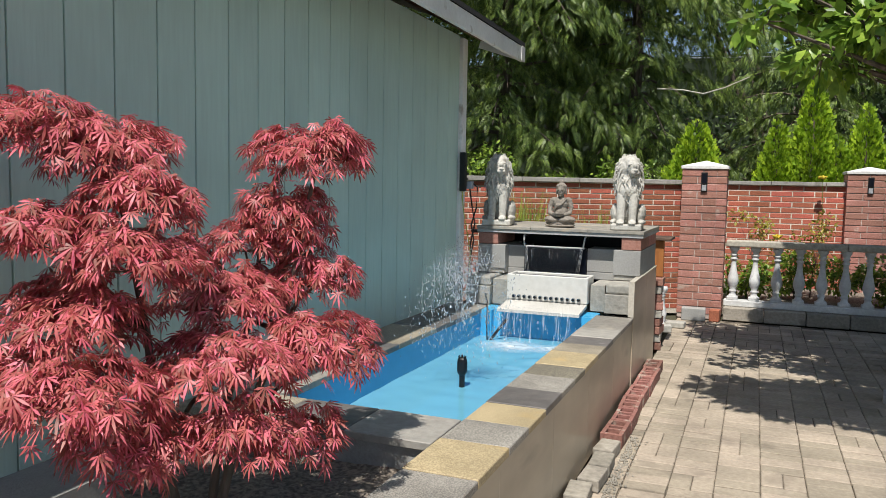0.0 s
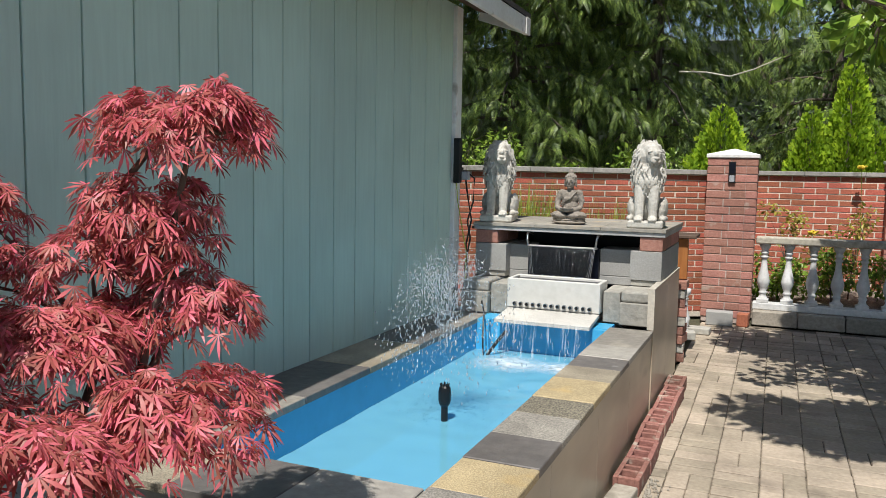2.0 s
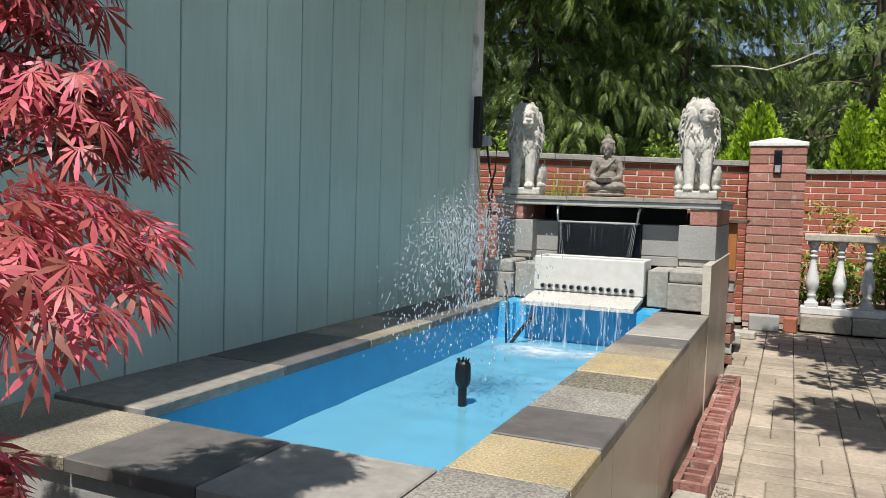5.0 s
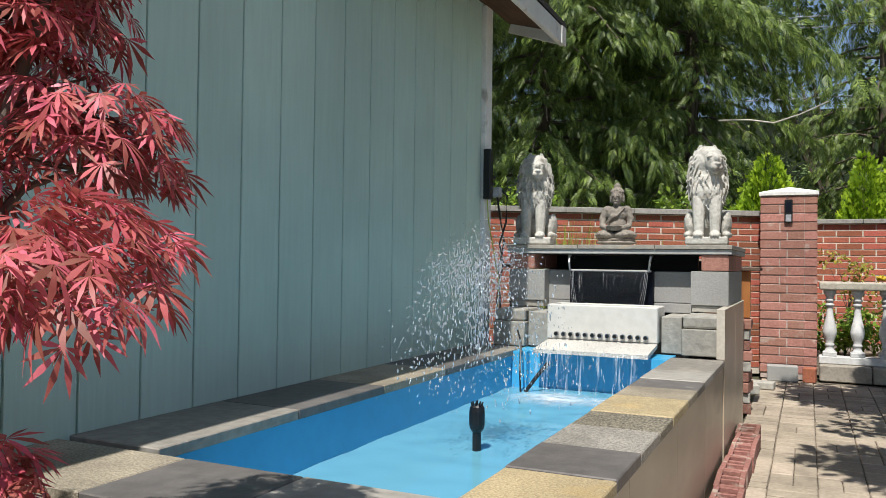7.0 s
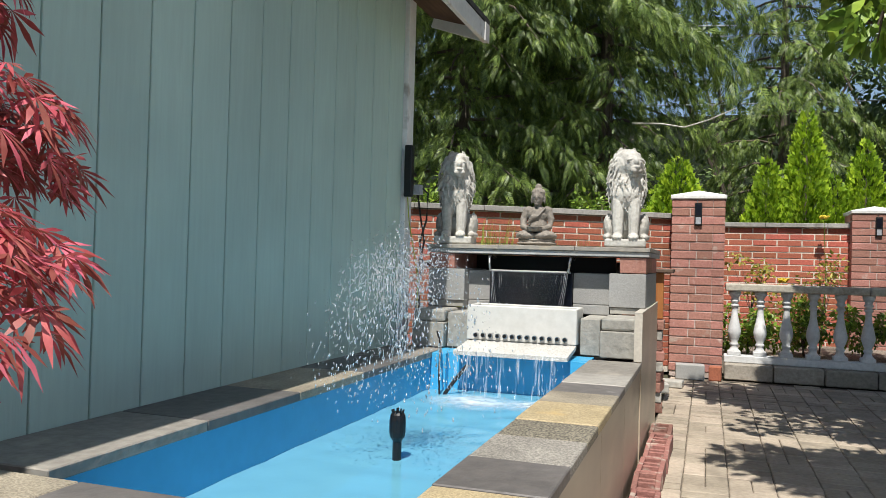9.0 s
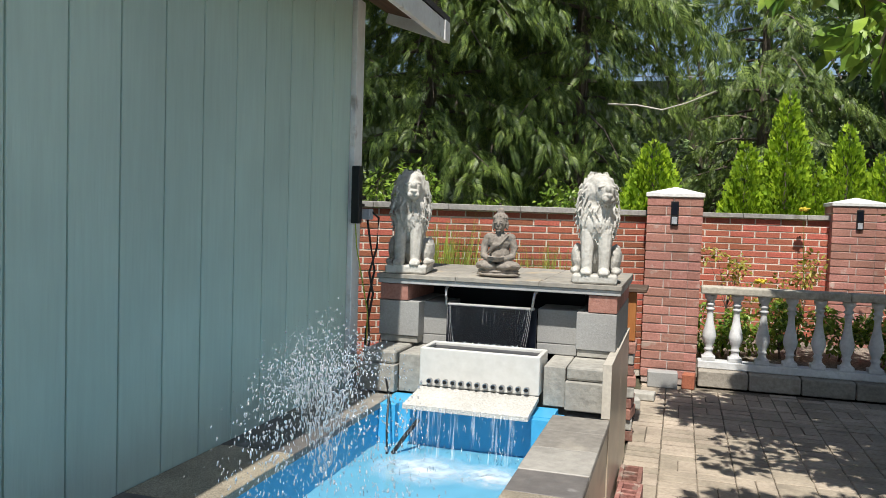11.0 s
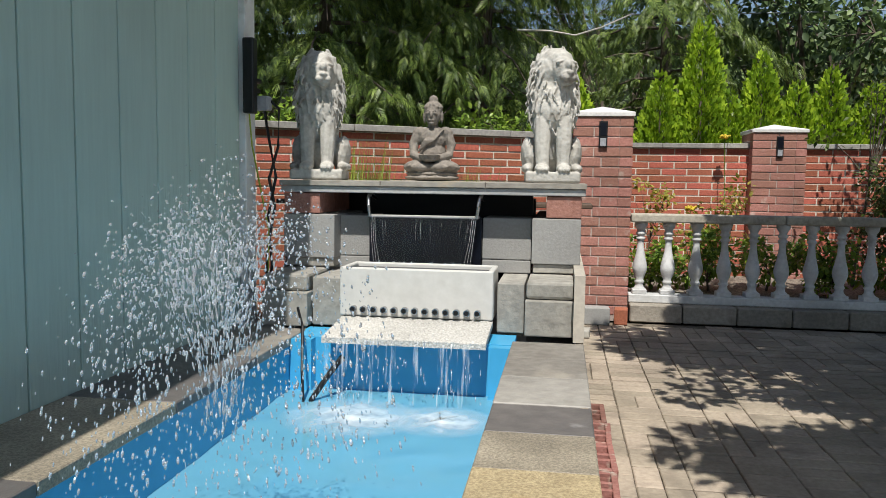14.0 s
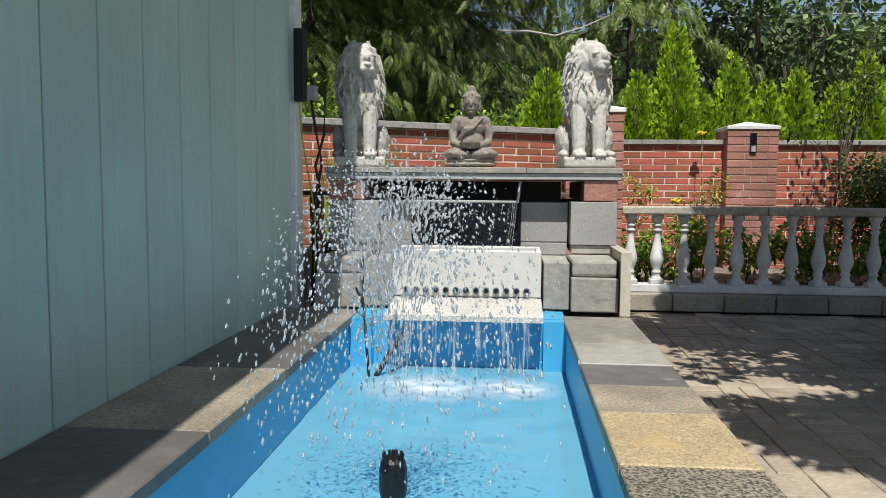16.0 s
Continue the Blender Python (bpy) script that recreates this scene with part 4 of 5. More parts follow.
def build_cedar(x, y, h, reach, step, seed, low=0.0, over=1.4, thin=2.0):
    """A cedar: limbs in tiers, each a flat drooping fan of branchlets from which sprays hang."""
    g = np.random.default_rng(seed)
    c = thing("cedar_tree", (x, y, -0.03), "tall dark green cedar with drooping feathery branches", "tree", group="trees behind the wall")
    part("trunk", rod(shape(), [(0, 0, 0), (0.05, 0.02, h * 0.4), (0, 0, h)], 0.17, 0.02, 10), M_BARK, c)
    locs, fwd, size = [], [], []
    bm = shape()
    z0, i = low + 0.3, 0
    while z0 < h:
        f = z0 / h
        step_up = step * (1.5 if z0 < 4.2 else thin)
        L = reach * (0.74 if z0 < 4.2 else over - 1.1 * max(0.0, f - 0.62)) * g.uniform(0.55, 1.12)
        a = i * 2.399 + g.uniform(-0.35, 0.35)
        d = np.array((math.cos(a), math.sin(a)))
        if x + d[0] * L > -1.0 and y + d[1] * L < 13.0:
            L *= 0.5
        side = np.array((-d[1], d[0]))
        rise, sag = g.uniform(0.05, 0.25), g.uniform(0.30, 0.60)
        at = lambda s: np.array((d[0] * L * s, d[1] * L * s, z0 + L * (rise * s - sag * s * s)))
        rod(bm, [tuple(at(s)) for s in (0, 0.35, 0.7, 1.0)], 0.028, 0.004, 5)
        m = int(7 + 9 * L)
        for k in range(m):
            s = 0.18 + 0.82 * (k + g.uniform(0, 1)) / m
            w = (1 if k % 2 else -1) * g.uniform(0.5, 1.0)
            ln = L * (0.16 + 0.22 * math.sin(math.pi * min(1, s))) * g.uniform(0.7, 1.2)
            b = d * g.uniform(0.5, 0.9) + side * w
            b /= np.linalg.norm(b)
            q = max(3, int(ln / (0.07 if z0 < 4.8 else 0.11)))
            u = (np.arange(q) + g.uniform(0, 1, q)) / q
            droop = g.uniform(0.45, 0.95)
            pts = at(s) + np.stack([b[0] * ln * u, b[1] * ln * u, -droop * ln * u * u], 1) + g.normal(0, 0.018, (q, 3))
            locs.append(pts)
            turn = g.normal(0, 0.55, q)
            fwd.append(np.stack([b[0] * np.cos(turn) - b[1] * np.sin(turn), b[1] * np.cos(turn) + b[0] * np.sin(turn), -0.45 - 1.3 * u + g.normal(0, 0.25, q)], 1))
            size.append(g.uniform(0.13, 0.27, q) * (1 if z0 < 4.8 else 1.4))
        z0 += step_up
        i += 1
    fwd = np.concatenate(fwd)
    ups = np.array((0, 0, 1.0)) + g.normal(0, 0.55, fwd.shape)
    cr = new("crown", scattered("crown", *FROND, frames_of(fwd, ups, np.concatenate(size)), np.concatenate(locs), M_CEDAR))
    cr.parent = c
    part("limb_work", bm, M_BARK, c)


for spec in ((-3.7, 11.6, 9.0, 2.6, 0.055, 1, 0.5, 1.38, 1.45), (-1.9, 12.7, 9.0, 2.5, 0.055, 2, 0.6, 0.95, 2.0), (-5.9, 10.6, 8.0, 2.5, 0.10, 3, 0.3, 1.2, 1.6),
             (0.7, 15.4, 7.0, 2.4, 0.065, 4, 0.8, 0.66, 1.8), (-3.4, 15.2, 9.5, 3.0, 0.10, 5, 0.8, 0.9, 1.3)):
    build_cedar(*spec)


def build_arborvitae(x, y, h, r, seed):
    g = np.random.default_rng(seed)
    c = thing("arborvitae", (x, y, -0.03), "bright green cone-shaped arborvitae", "shrub", group="arborvitae row behind the wall")
    part("trunk", rod(shape(), [(0, 0, 0), (0, 0, h * 0.8)], 0.04, 0.01, 6), M_BARK, c)
    n = int(4300 * h * r / 0.9)
    f = 1 - np.sqrt(g.uniform(0, 1, n)) * np.where(g.uniform(0, 1, n) < 0.75, 0.66, 0.97)
    a = g.uniform(0, math.tau, n)
    bulge = 1 + 0.13 * np.sin(a * 3 + f * 14 + seed) + 0.13 * np.sin(a * 5 - f * 23) + 0.10 * np.sin(a * 9 + f * 41)
    rad = r * (1 - f) ** 0.68 * bulge * g.uniform(0.72, 1.03, n)
    locs = np.stack([rad * np.cos(a), rad * np.sin(a), 0.12 + f * (h - 0.22)], 1)
    fwd = np.stack([np.cos(a) * 0.75 + g.normal(0, .28, n), np.sin(a) * 0.75 + g.normal(0, .28, n), 1.1 + g.normal(0, .3, n)], 1)
    tang = np.stack([-np.sin(a), np.cos(a), g.normal(0, 0.4, n)], 1) + g.normal(0, 0.5, (n, 3))
    cr = new("crown", scattered("crown", *SPRIG, frames_of(fwd, tang, g.uniform(0.055, 0.10, n)), locs, M_ARB))
    cr.parent = c


for i, (x, y, h, r) in enumerate(((-0.79, 11.2, 2.42, .68), (0.23, 11.4, 2.4, .46), (0.66, 11.45, 3.0, .47), (0.95, 11.4, 2.2, .42), (1.29, 11.45, 2.6, .47), (1.65, 11.4, 2.3, .45), (2.0, 11.45, 2.45, .47), (2.4, 11.4, 2.3, .47),
                                  (2.75, 11.45, 2.65, .44), (3.2, 11.45, 2.4, .44), (3.7, 11.5, 2.6, .44), (4.2, 11.5, 2.5, .44))):
    build_arborvitae(x, y, h, r, 20 + i)

LEAF_V = np.array(((0, 0, 0), (0.22, 0.32, 0.02), (0.27, 0.55, -0.03), (0, 1.0, -0.16), (-0.27, 0.55, -0.03), (-0.22, 0.32, 0.02), (0, 0.45, -0.06)))
LEAF_T = np.array(((0, 1, 6), (1, 2, 6), (2, 3, 6), (3, 4, 6), (4, 5, 6), (5, 0, 6)))


def leafy(name, at, lumps, n, size, material, seed, label, category, trunk=0.1, group="", droop=-0.3):
    """A broadleaf tree or shrub: stem, limbs to its lumps, and leaves round the skin of each lump."""
    g = np.random.default_rng(seed)
    c = thing(name, at, label, category, group)
    lumps = np.asarray(lumps, float)
    share = lumps[:, 3] ** 2 / np.sum(lumps[:, 3] ** 2)
    locs, fwd = [], []
    bm = shape()
    top = lumps[:, 2].max()
    foot = Vector((0, 0, 0))
    fork = Vector((lumps[:, 0].mean() * 0.4, lumps[:, 1].mean() * 0.4, max(0.05, lumps[:, 2].min() * 0.7)))
    rod(bm, [foot, fork], trunk, trunk * 0.7, 8)
    for (x, y, z, r), s in zip(lumps, share):
        k = max(6, int(n * s))
        d = g.normal(0, 1, (k, 3))
        d /= np.linalg.norm(d, axis=1, keepdims=True)
        p = np.array((x, y, z)) + d * (r * g.uniform(0.35, 1.05, (k, 1)) ** 0.6) * np.array((1, 1, 0.75))
        locs.append(p)
        w = d + g.normal(0, 0.6, (k, 3))
        w[:, 2] += droop
        fwd.append(w)
        e = Vector((x, y, z))
        rod(bm, [fork, fork.lerp(e, 0.5) + Vector((0, 0, r * 0.2)), e], trunk * 0.45, trunk * 0.08, 6)
        for q in range(4):
            o = Vector(g.normal(0, 1, 3)).normalized() * r * 0.8
            rod(bm, [e, e + o], trunk * 0.08, trunk * 0.03, 4)
    fwd = np.concatenate(fwd)
    ups = np.array((0, 0, 1.0)) + g.normal(0, 0.5, fwd.shape)
    cr = new("crown", scattered("crown", LEAF_V, LEAF_T, frames_of(fwd, ups, g.uniform(size * 0.6, size * 1.2, len(fwd))), np.concatenate(locs), material))
    cr.parent = c
    part("trunk", bm, M_BARK, c)
    return c


def cloud(seed, n, cx, cy, cz, sx, sy, sz, r0, r1):
    g = np.random.default_rng(seed)
    return np.stack([cx + g.uniform(-sx, sx, n), cy + g.uniform(-sy, sy, n), cz + g.uniform(-sz, sz, n), g.uniform(r0, r1, n)], 1)


# broad-leaved tree beside the paving, which shades it
leafy("broadleaf_tree", (2.7, 5.6, 0), np.concatenate([cloud(4, 20, -2.2, -0.05, 2.42, .62, .45, .28, .14, .22), cloud(9, 26, -1.35, -0.05, 2.28, .50, .45, .34, .17, .26), cloud(13, 34, -1.0, -1.15, 3.5, .75, .75, .22, .22, .34), cloud(8, 46, -1.75, -1.72, 3.15, .98, .36, .22, .20, .30),
                                                          cloud(6, 52, -1.38, 0.75, 3.2, .95, .72, .3, .26, .38), cloud(17, 16, -2.6, 0.55, 3.15, .34, .40, .2, .20, .28), cloud(5, 24, -0.9, 1.75, 3.3, 1.0, .6, .3, .30, .45), cloud(3, 60, 0.7, 0.1, 3.6, 1.7, 2.2, .5, .40, .60)]), 58000, 0.13, M_BROAD, 31,
      "broad-leaved tree with large glossy green leaves over the paving", "tree", 0.09, droop=-0.5)
# woods behind
for i, (x, y, h, r) in enumerate(((3.5, 17, 5.5, 2.6), (7.5, 16, 5.0, 2.6), (-8.5, 15, 5.5, 2.8), (5.4, 21, 7.5, 3.2), (0.5, 21, 7.0, 3.2), (-5, 20, 7.5, 3.4), (10.5, 20, 7, 3.2), (11, 14, 4.5, 2.4))):
    leafy("woodland_tree", (x, y, -0.03), cloud(50 + i, 26, 0, 0, h * 0.62, r * 0.8, r * 0.6, h * 0.42, r * .24, r * .40), 8500, 0.17, M_FAR, 60 + i, "green woodland tree in the distance", "tree", 0.16, "trees behind the wall")
# added backdrop slab: its near-black green paints in the shade between the trees
solid("backdrop", box(shape(), -40, 26, -0.02, 40, 26.3, 5.5), M_BACKSHADE, "added dark green slab painting in deep shade far behind the trees", "hedge", "structure")

for i in range(9):
    x = -4.2 + i * 0.42
    leafy("hedge_shrub", (x, 9.3 + 0.612 * x + 1.0 + 0.25 * (i % 3), -0.03), cloud(180 + i, 9, 0, 0, 1.12 + 0.10 * (i % 4), .30, .22, .36, .12, .22), 620, 0.06, M_BUSH, 190 + i, "leafy green shrub at the foot of the cedars", "shrub", 0.02, "shrubs under the cedars")

# shrubs and roses behind the balustrade, round bush
bed = shape()
box(bed, -0.42, 9.0, 0.0, 4.6, 10.58, 0.16)
solid("flower_bed", bed, M_SOIL, "raised soil bed between balustrade and brick wall", "soil", "structure")
for i in range(9):
    x = -0.05 + i * 0.5
    leafy("shrub", (x, 9.25 + 0.12 * (i % 3), 0.16), cloud(80 + i, 9, 0, 0, 0.28, .22, .14, .18, .10, .17), 1000, 0.055, M_BUSH, 90 + i, "low green leafy shrub behind the balustrade", "shrub", 0.012, "shrubs behind the balustrade")
leafy("round_bush", (2.22, 9.75, 0.16), cloud(71, 16, 0, 0, 0.66, .30, .22, .36, .20, .30), 6000, 0.045, M_DBUSH, 72, "rounded dark green bush in front of the brick wall", "shrub", 0.03)
for i, (x, y, h) in enumerate(((-0.02, 9.9, .95), (0.32, 9.8, .70), (0.62, 9.7, 1.0))):
    leafy("rose_bush", (x, y, 0.16), cloud(100 + i, 9, 0, 0, h * 0.66, .20, .10, h * 0.3, .07, .13), 330, 0.05, M_YELLEAF, 110 + i, "sparse rose bush with yellowing leaves", "shrub", 0.009, "roses against the wall")
leafy("sapling", (1.80, 9.95, 0.16), cloud(74, 12, 0.1, 0, 1.75, .42, .15, .55, .14, .24), 420, 0.06, M_DBUSH, 75, "thin bare-stemmed sapling with sparse dark leaves", "sapling", 0.016)
dead = rod(shape(), [(-1.35, 11.3, 2.74), (-1.0, 11.15, 2.70), (-0.72, 11.05, 2.63), (-0.45, 11.0, 2.70), (-0.15, 10.95, 2.82)], 0.012, 0.006, 6)
solid("bare_branch", dead, M_EDGE, "pale bare dead branch caught in the cedars", "branch", group="trees behind the wall")


def build_rose(x, y, z0, z1, seed):
    r = thing("yellow_rose", (x, y, z0), "single bright yellow rose bloom on a thin stem", "rose", "yellow roses")
    h = z1 - z0
    part("stem", rod(shape(), [(0, 0, 0), (0.03, 0.02, h * 0.5), (0, 0, h)], 0.006, 0.003, 6), M_BUSH, r)
    g = random.Random(seed)
    bm = shape()
    for k in range(14):
        a, q = k * 2.4, 0.012 + 0.0022 * k
        ball(bm, q * math.cos(a), q * math.sin(a), h + 0.012 * math.cos(k), 0.020, 0.016, 0.009, (g.uniform(-50, 50), g.uniform(-50, 50), math.degrees(a)), 1)
    part("bloom", bm, M_ROSE, r, "bright yellow petals")


build_rose(0.23, 9.10, 0.16, 0.87, 1)
build_rose(0.73, 10.42, 0.16, 1.53, 2)

# ---------------------------------------------------------------- device on the house corner
d = thing("wall_device", (HX + 0.02, HY - 0.085, 1.32), "black bar fixture with grey box and cables on corner board", "outdoor fixture")
part("bar", box(shape(), 0.0, -0.022, 0.0, 0.045, 0.022, 0.285, 0.006, 2), M_BLACK, d)
part("bracket", box(shape(), 0.012, 0.022, 0.12, 0.040, 0.075, 0.138, 0.003), M_BLACK, d)
part("bracket", box(shape(), 0.012, 0.022, 0.085, 0.040, 0.065, 0.10, 0.003), M_BLACK, d)
part("junction_box", box(shape(), 0.005, 0.067, 0.02, 0.065, 0.12, 0.075, 0.004), M_GBOX, d, "grey plastic box")
part("cable", rod(shape(), [(0.05, 0.10, 0.07), (0.09, 0.13, 0.03), (0.085, 0.13, -0.12), (0.05, 0.12, -0.25), (0.07, 0.13, -0.36), (0.04, 0.12, -0.55), (0.03, 0.12, -0.85)], 0.006, 0.006, 6), M_BLACK, d, "black cable")
part("cable", rod(shape(), [(0.035, 0.11, 0.03), (0.05, 0.125, -0.10), (0.075, 0.13, -0.24), (0.045, 0.12, -0.40), (0.06, 0.12, -0.6), (0.03, 0.12, -0.85)], 0.006, 0.006, 6), M_BLACK, d, "black cable")
part("cable", rod(shape(), [(0.014, 0.01, 0.0), (0.016, 0.03, -0.12), (0.03, 0.06, -0.25), (0.05, 0.11, -0.45), (0.04, 0.13, -0.85)], 0.0035, 0.0035, 6), M_CABY, d, "yellow-green cable")

# ---------------------------------------------------------------- fountain nozzle and spray
NX, NY = -1.372, 3.73
nz = thing("fountain_nozzle", (NX, NY, 0.10), "black plastic fountain nozzle on a riser pipe in the pool", "fountain nozzle")
part("riser", rod(shape(), [(0, 0, 0), (0, 0, 0.31)], 0.015, 0.015, 12), M_BLACK, nz)
part("head", turned(shape(), [(0.014, 0.285), (0.024, 0.30), (0.027, 0.315), (0.027, 0.355), (0.024, 0.372), (0.018, 0.38)], 14), M_BLACK, nz)
bm = shape()
for i in range(9):
    a = i * math.tau / 9
    rod(bm, [(0.017 * math.cos(a), 0.017 * math.sin(a), 0.378), (0.020 * math.cos(a), 0.020 * math.sin(a), 0.388)], 0.0035, 0.0028, 6)
rod(bm, [(0, 0, 0.378), (0, 0, 0.394)], 0.004, 0.003, 6)
part("jets", bm, M_BLACK, nz)


def build_spray():
    g = np.random.default_rng(12)
    bm = shape()
    bmesh.ops.create_icosphere(bm, subdivisions=1, radius=1.0)
    bm.verts.ensure_lookup_table()
    sv = np.array([v.co[:] for v in bm.verts])
    st = np.array([[v.index for v in f.verts] for f in bm.faces])
    bm.free()
    locs, rots = [], []
    z0 = 0.495
    for j in range(22):
        inner = j >= 14
        a = math.tau * j / 14 + g.normal(0, 0.08)
        up = g.uniform(2.78, 3.28) if not inner else g.uniform(2.9, 3.45)
        out = (g.uniform(0.30, 0.50) if not inner else g.uniform(0.08, 0.26))
        T = up * 2 / 9.81
        n = 230
        t = T * 0.97 * g.uniform(0.02, 1, n) ** 0.62
        spread = 0.006 + 0.058 * (t / T) ** 1.4
        p = np.stack([NX - 0.02 * t + out * t * math.cos(a), NY + out * t * math.sin(a), z0 + up * t - 4.905 * t * t], 1) + g.normal(0, 1, (n, 3)) * spread[:, None] * np.array((1, 1, 0.8))
        keep = p[:, 2] > 0.33
        p, t = p[keep], t[keep]
        vel = np.stack([np.full(len(t), out * math.cos(a)), np.full(len(t), out * math.sin(a)), up - 9.81 * t], 1)
        young = np.clip(1 - t / (T * 0.42), 0, 1)
        s = (0.0008 + 0.0023 * g.uniform(0, 1, len(t)) ** 2.2) * (1 - 0.62 * young)
        long = 1 + 8 * young + 2.4 * np.abs(vel[:, 2]) / 3
        R = frames_of(vel, np.tile((1.0, 0.1, 0.05), (len(t), 1)), s)
        R[:, :, 1] *= long[:, None]
        locs.append(p)
        rots.append(R)
    ob = new("fountain_spray", scattered("fountain_spray", sv, st, np.concatenate(rots), np.concatenate(locs), M_DROP))
    tagged(ob, "sparkling water drops thrown up by the nozzle", "water spray", kind="stuff")
    # torn curtains, threads and drops falling from the ledge into the pool
    fall = thing("falling_water", (-1.322, 5.01, 0.53), "torn white curtains of water falling from the ledge", "falling water", kind="stuff")
    for c, w in ((-0.20, 0.05), (-0.115, 0.07), (-0.03, 0.04), (0.05, 0.03), (0.15, 0.05), (0.215, 0.045), (-0.255, 0.025)):
        bm = shape()
        bmesh.ops.create_grid(bm, x_segments=14, y_segments=18, size=0.5)
        for v in bm.verts:
            u, d = v.co.x, 0.5 - v.co.y
            v.co = Vector((c + u * w * (1 - 0.25 * d) + 0.006 * noise.noise(Vector((c * 30, d * 3, u * 2))), -0.012 - 0.045 * d ** 0.6 + 0.008 * noise.noise(Vector((u * 9 + c * 50, d * 2, 1))), 0.004 - 0.203 * d))
        part("curtain", bm, M_CURTAIN, fall, "white streaked water", True)
    n = 100
    x = g.uniform(-0.27, 0.27, n)
    x = np.where(g.uniform(0, 1, n) < 0.7, np.round(x / 0.085) * 0.085 + g.normal(0, 0.014, n), x)
    z = g.uniform(-0.195, 0.0, n)
    p = np.stack([x, -0.015 + 0.18 * z + g.normal(0, 0.008, n), z], 1)
    R = frames_of(np.tile((0.0, -0.12, -1.0), (n, 1)), np.tile((1.0, 0, 0), (n, 1)), g.uniform(0.0008, 0.0024, n))
    R[:, :, 1] *= g.uniform(1.2, 12, n)[:, None]
    ob = new("drops", scattered("drops", sv, st, R, p, M_DROP))
    ob.parent = fall
    # foam where the water lands
    for cx, cy, r in ((-1.436, 4.80, 0.24), (-1.152, 4.81, 0.18)):
        bm = shape()
        bmesh.ops.create_circle(bm, cap_ends=True, segments=40, radius=1.0)
        bmesh.ops.inset_region(bm, faces=bm.faces[:], thickness=0.35)
        bmesh.ops.triangulate(bm, faces=bm.faces[:])
        bmesh.ops.subdivide_edges(bm, edges=bm.edges[:], cuts=3)
        for v in bm.verts:
            d = math.hypot(v.co.x, v.co.y)
            v.co.z = 0.05 * max(0.0, 1 - d) * (1 + noise.noise(v.co * 4 + Vector((cx, cy, 0)) * 9))
        ob = solid("foam_patch", bm, M_SOFTFOAM, "white foam where the falling water lands", "foam", "stuff", "foam on the pool", True, pose(cx, cy, 0.331) @ Matrix.Diagonal((r, r * 0.9, r, 1)))


build_spray()

# sheet of water and the two side spouts
def build_fall():
    f = thing("waterfall_spout", (-1.350, 5.575, 0.735), "curved steel spout arms with a thin sheet of falling water", "waterfall")
    for s in (-1, 1):
        part("arm", rod(shape(), [(s * 0.226, 0.10, 0.262), (s * 0.228, 0.02, 0.278), (s * 0.226, -0.022, 0.268), (s * 0.222, -0.036, 0.235), (s * 0.216, -0.036, 0.190)], 0.009, 0.007, 8), M_STEEL, f, "curved steel arm")
    part("spout_lip", box(shape(), -0.222, -0.02, 0.186, 0.222, 0.022, 0.197, 0.003, 2), M_LEDGE, f, "grey spill lip")
    bm = shape()
    bmesh.ops.create_grid(bm, x_segments=90, y_segments=24, size=0.5)
    for v in bm.verts:
        u, w = v.co.x, v.co.y + 0.5
        v.co = Vector((u * (0.43 - 0.075 * (1 - w)), -0.022 - 0.030 * (1 - w) ** 0.5 + 0.005 * noise.noise(Vector((u * 30, w * 2, 0))), 0.0 + w * 0.19))
    part("water_sheet", bm, M_SHEET, f, "thin clear sheet of water", True)
    g = np.random.default_rng(3)
    for s in (-1, 1):
        bm = shape()
        for k in range(3):
            x = s * (0.214 - k * 0.008)
            rod(bm, [(x, -0.03, 0.195), (x - s * 0.008, -0.048, 0.10), (x - s * (0.020 + 0.004 * k), -0.060, 0.0)], 0.0013, 0.0009, 6)
        part("water_thread", bm, M_DROP, f, "thread of falling water")
    # runs of bright water on the upper half of the sheet, and the splash line at its foot
    bm = shape()
    for k in range(9):
        x, top, ln = g.uniform(-0.20, 0.20), g.uniform(0.165, 0.192), g.uniform(0.02, 0.10)
        rod(bm, [(x, -0.031, top), (x * 0.97, -0.040, top - ln * 0.5), (x * 0.95, -0.047, top - ln)], 0.0009, 0.0004, 5)
    tagged(part("streaks", bm, M_DROP, f, "bright runs of water"), kind="stuff")
    bm = shape()
    for k in range(110):
        x = g.uniform(-0.175, 0.175)
        rod(bm, [(x, -0.056 + g.normal(0, 0.003), -0.004), (x, -0.054, g.uniform(0.003, 0.016))], 0.0014, 0.0006, 5)
    tagged(part("splash", bm, M_FOAM, f, "white splash line"), kind="stuff")


build_fall()

# pump and cable at the far corner of the basin
pc = thing("pump_cable", (-1.64, 4.98, 0.30), "black pump hose and cable hanging over the pool edge", "hose")
part("hose", rod(shape(), [(0.10, 0.08, 0.16), (0.06, 0.03, 0.10), (0.02, -0.02, 0.03), (0.01, -0.03, -0.10)], 0.010, 0.010, 8), M_BLACK, pc)
part("cable", rod(shape(), [(-0.11, 0.22, 0.30), (-0.09, 0.16, 0.31), (-0.045, 0.08, 0.26), (-0.02, 0.0, 0.12), (-0.005, -0.03, 0.02), (0, -0.03, -0.15)], 0.005, 0.005, 6), M_BLACK, pc)

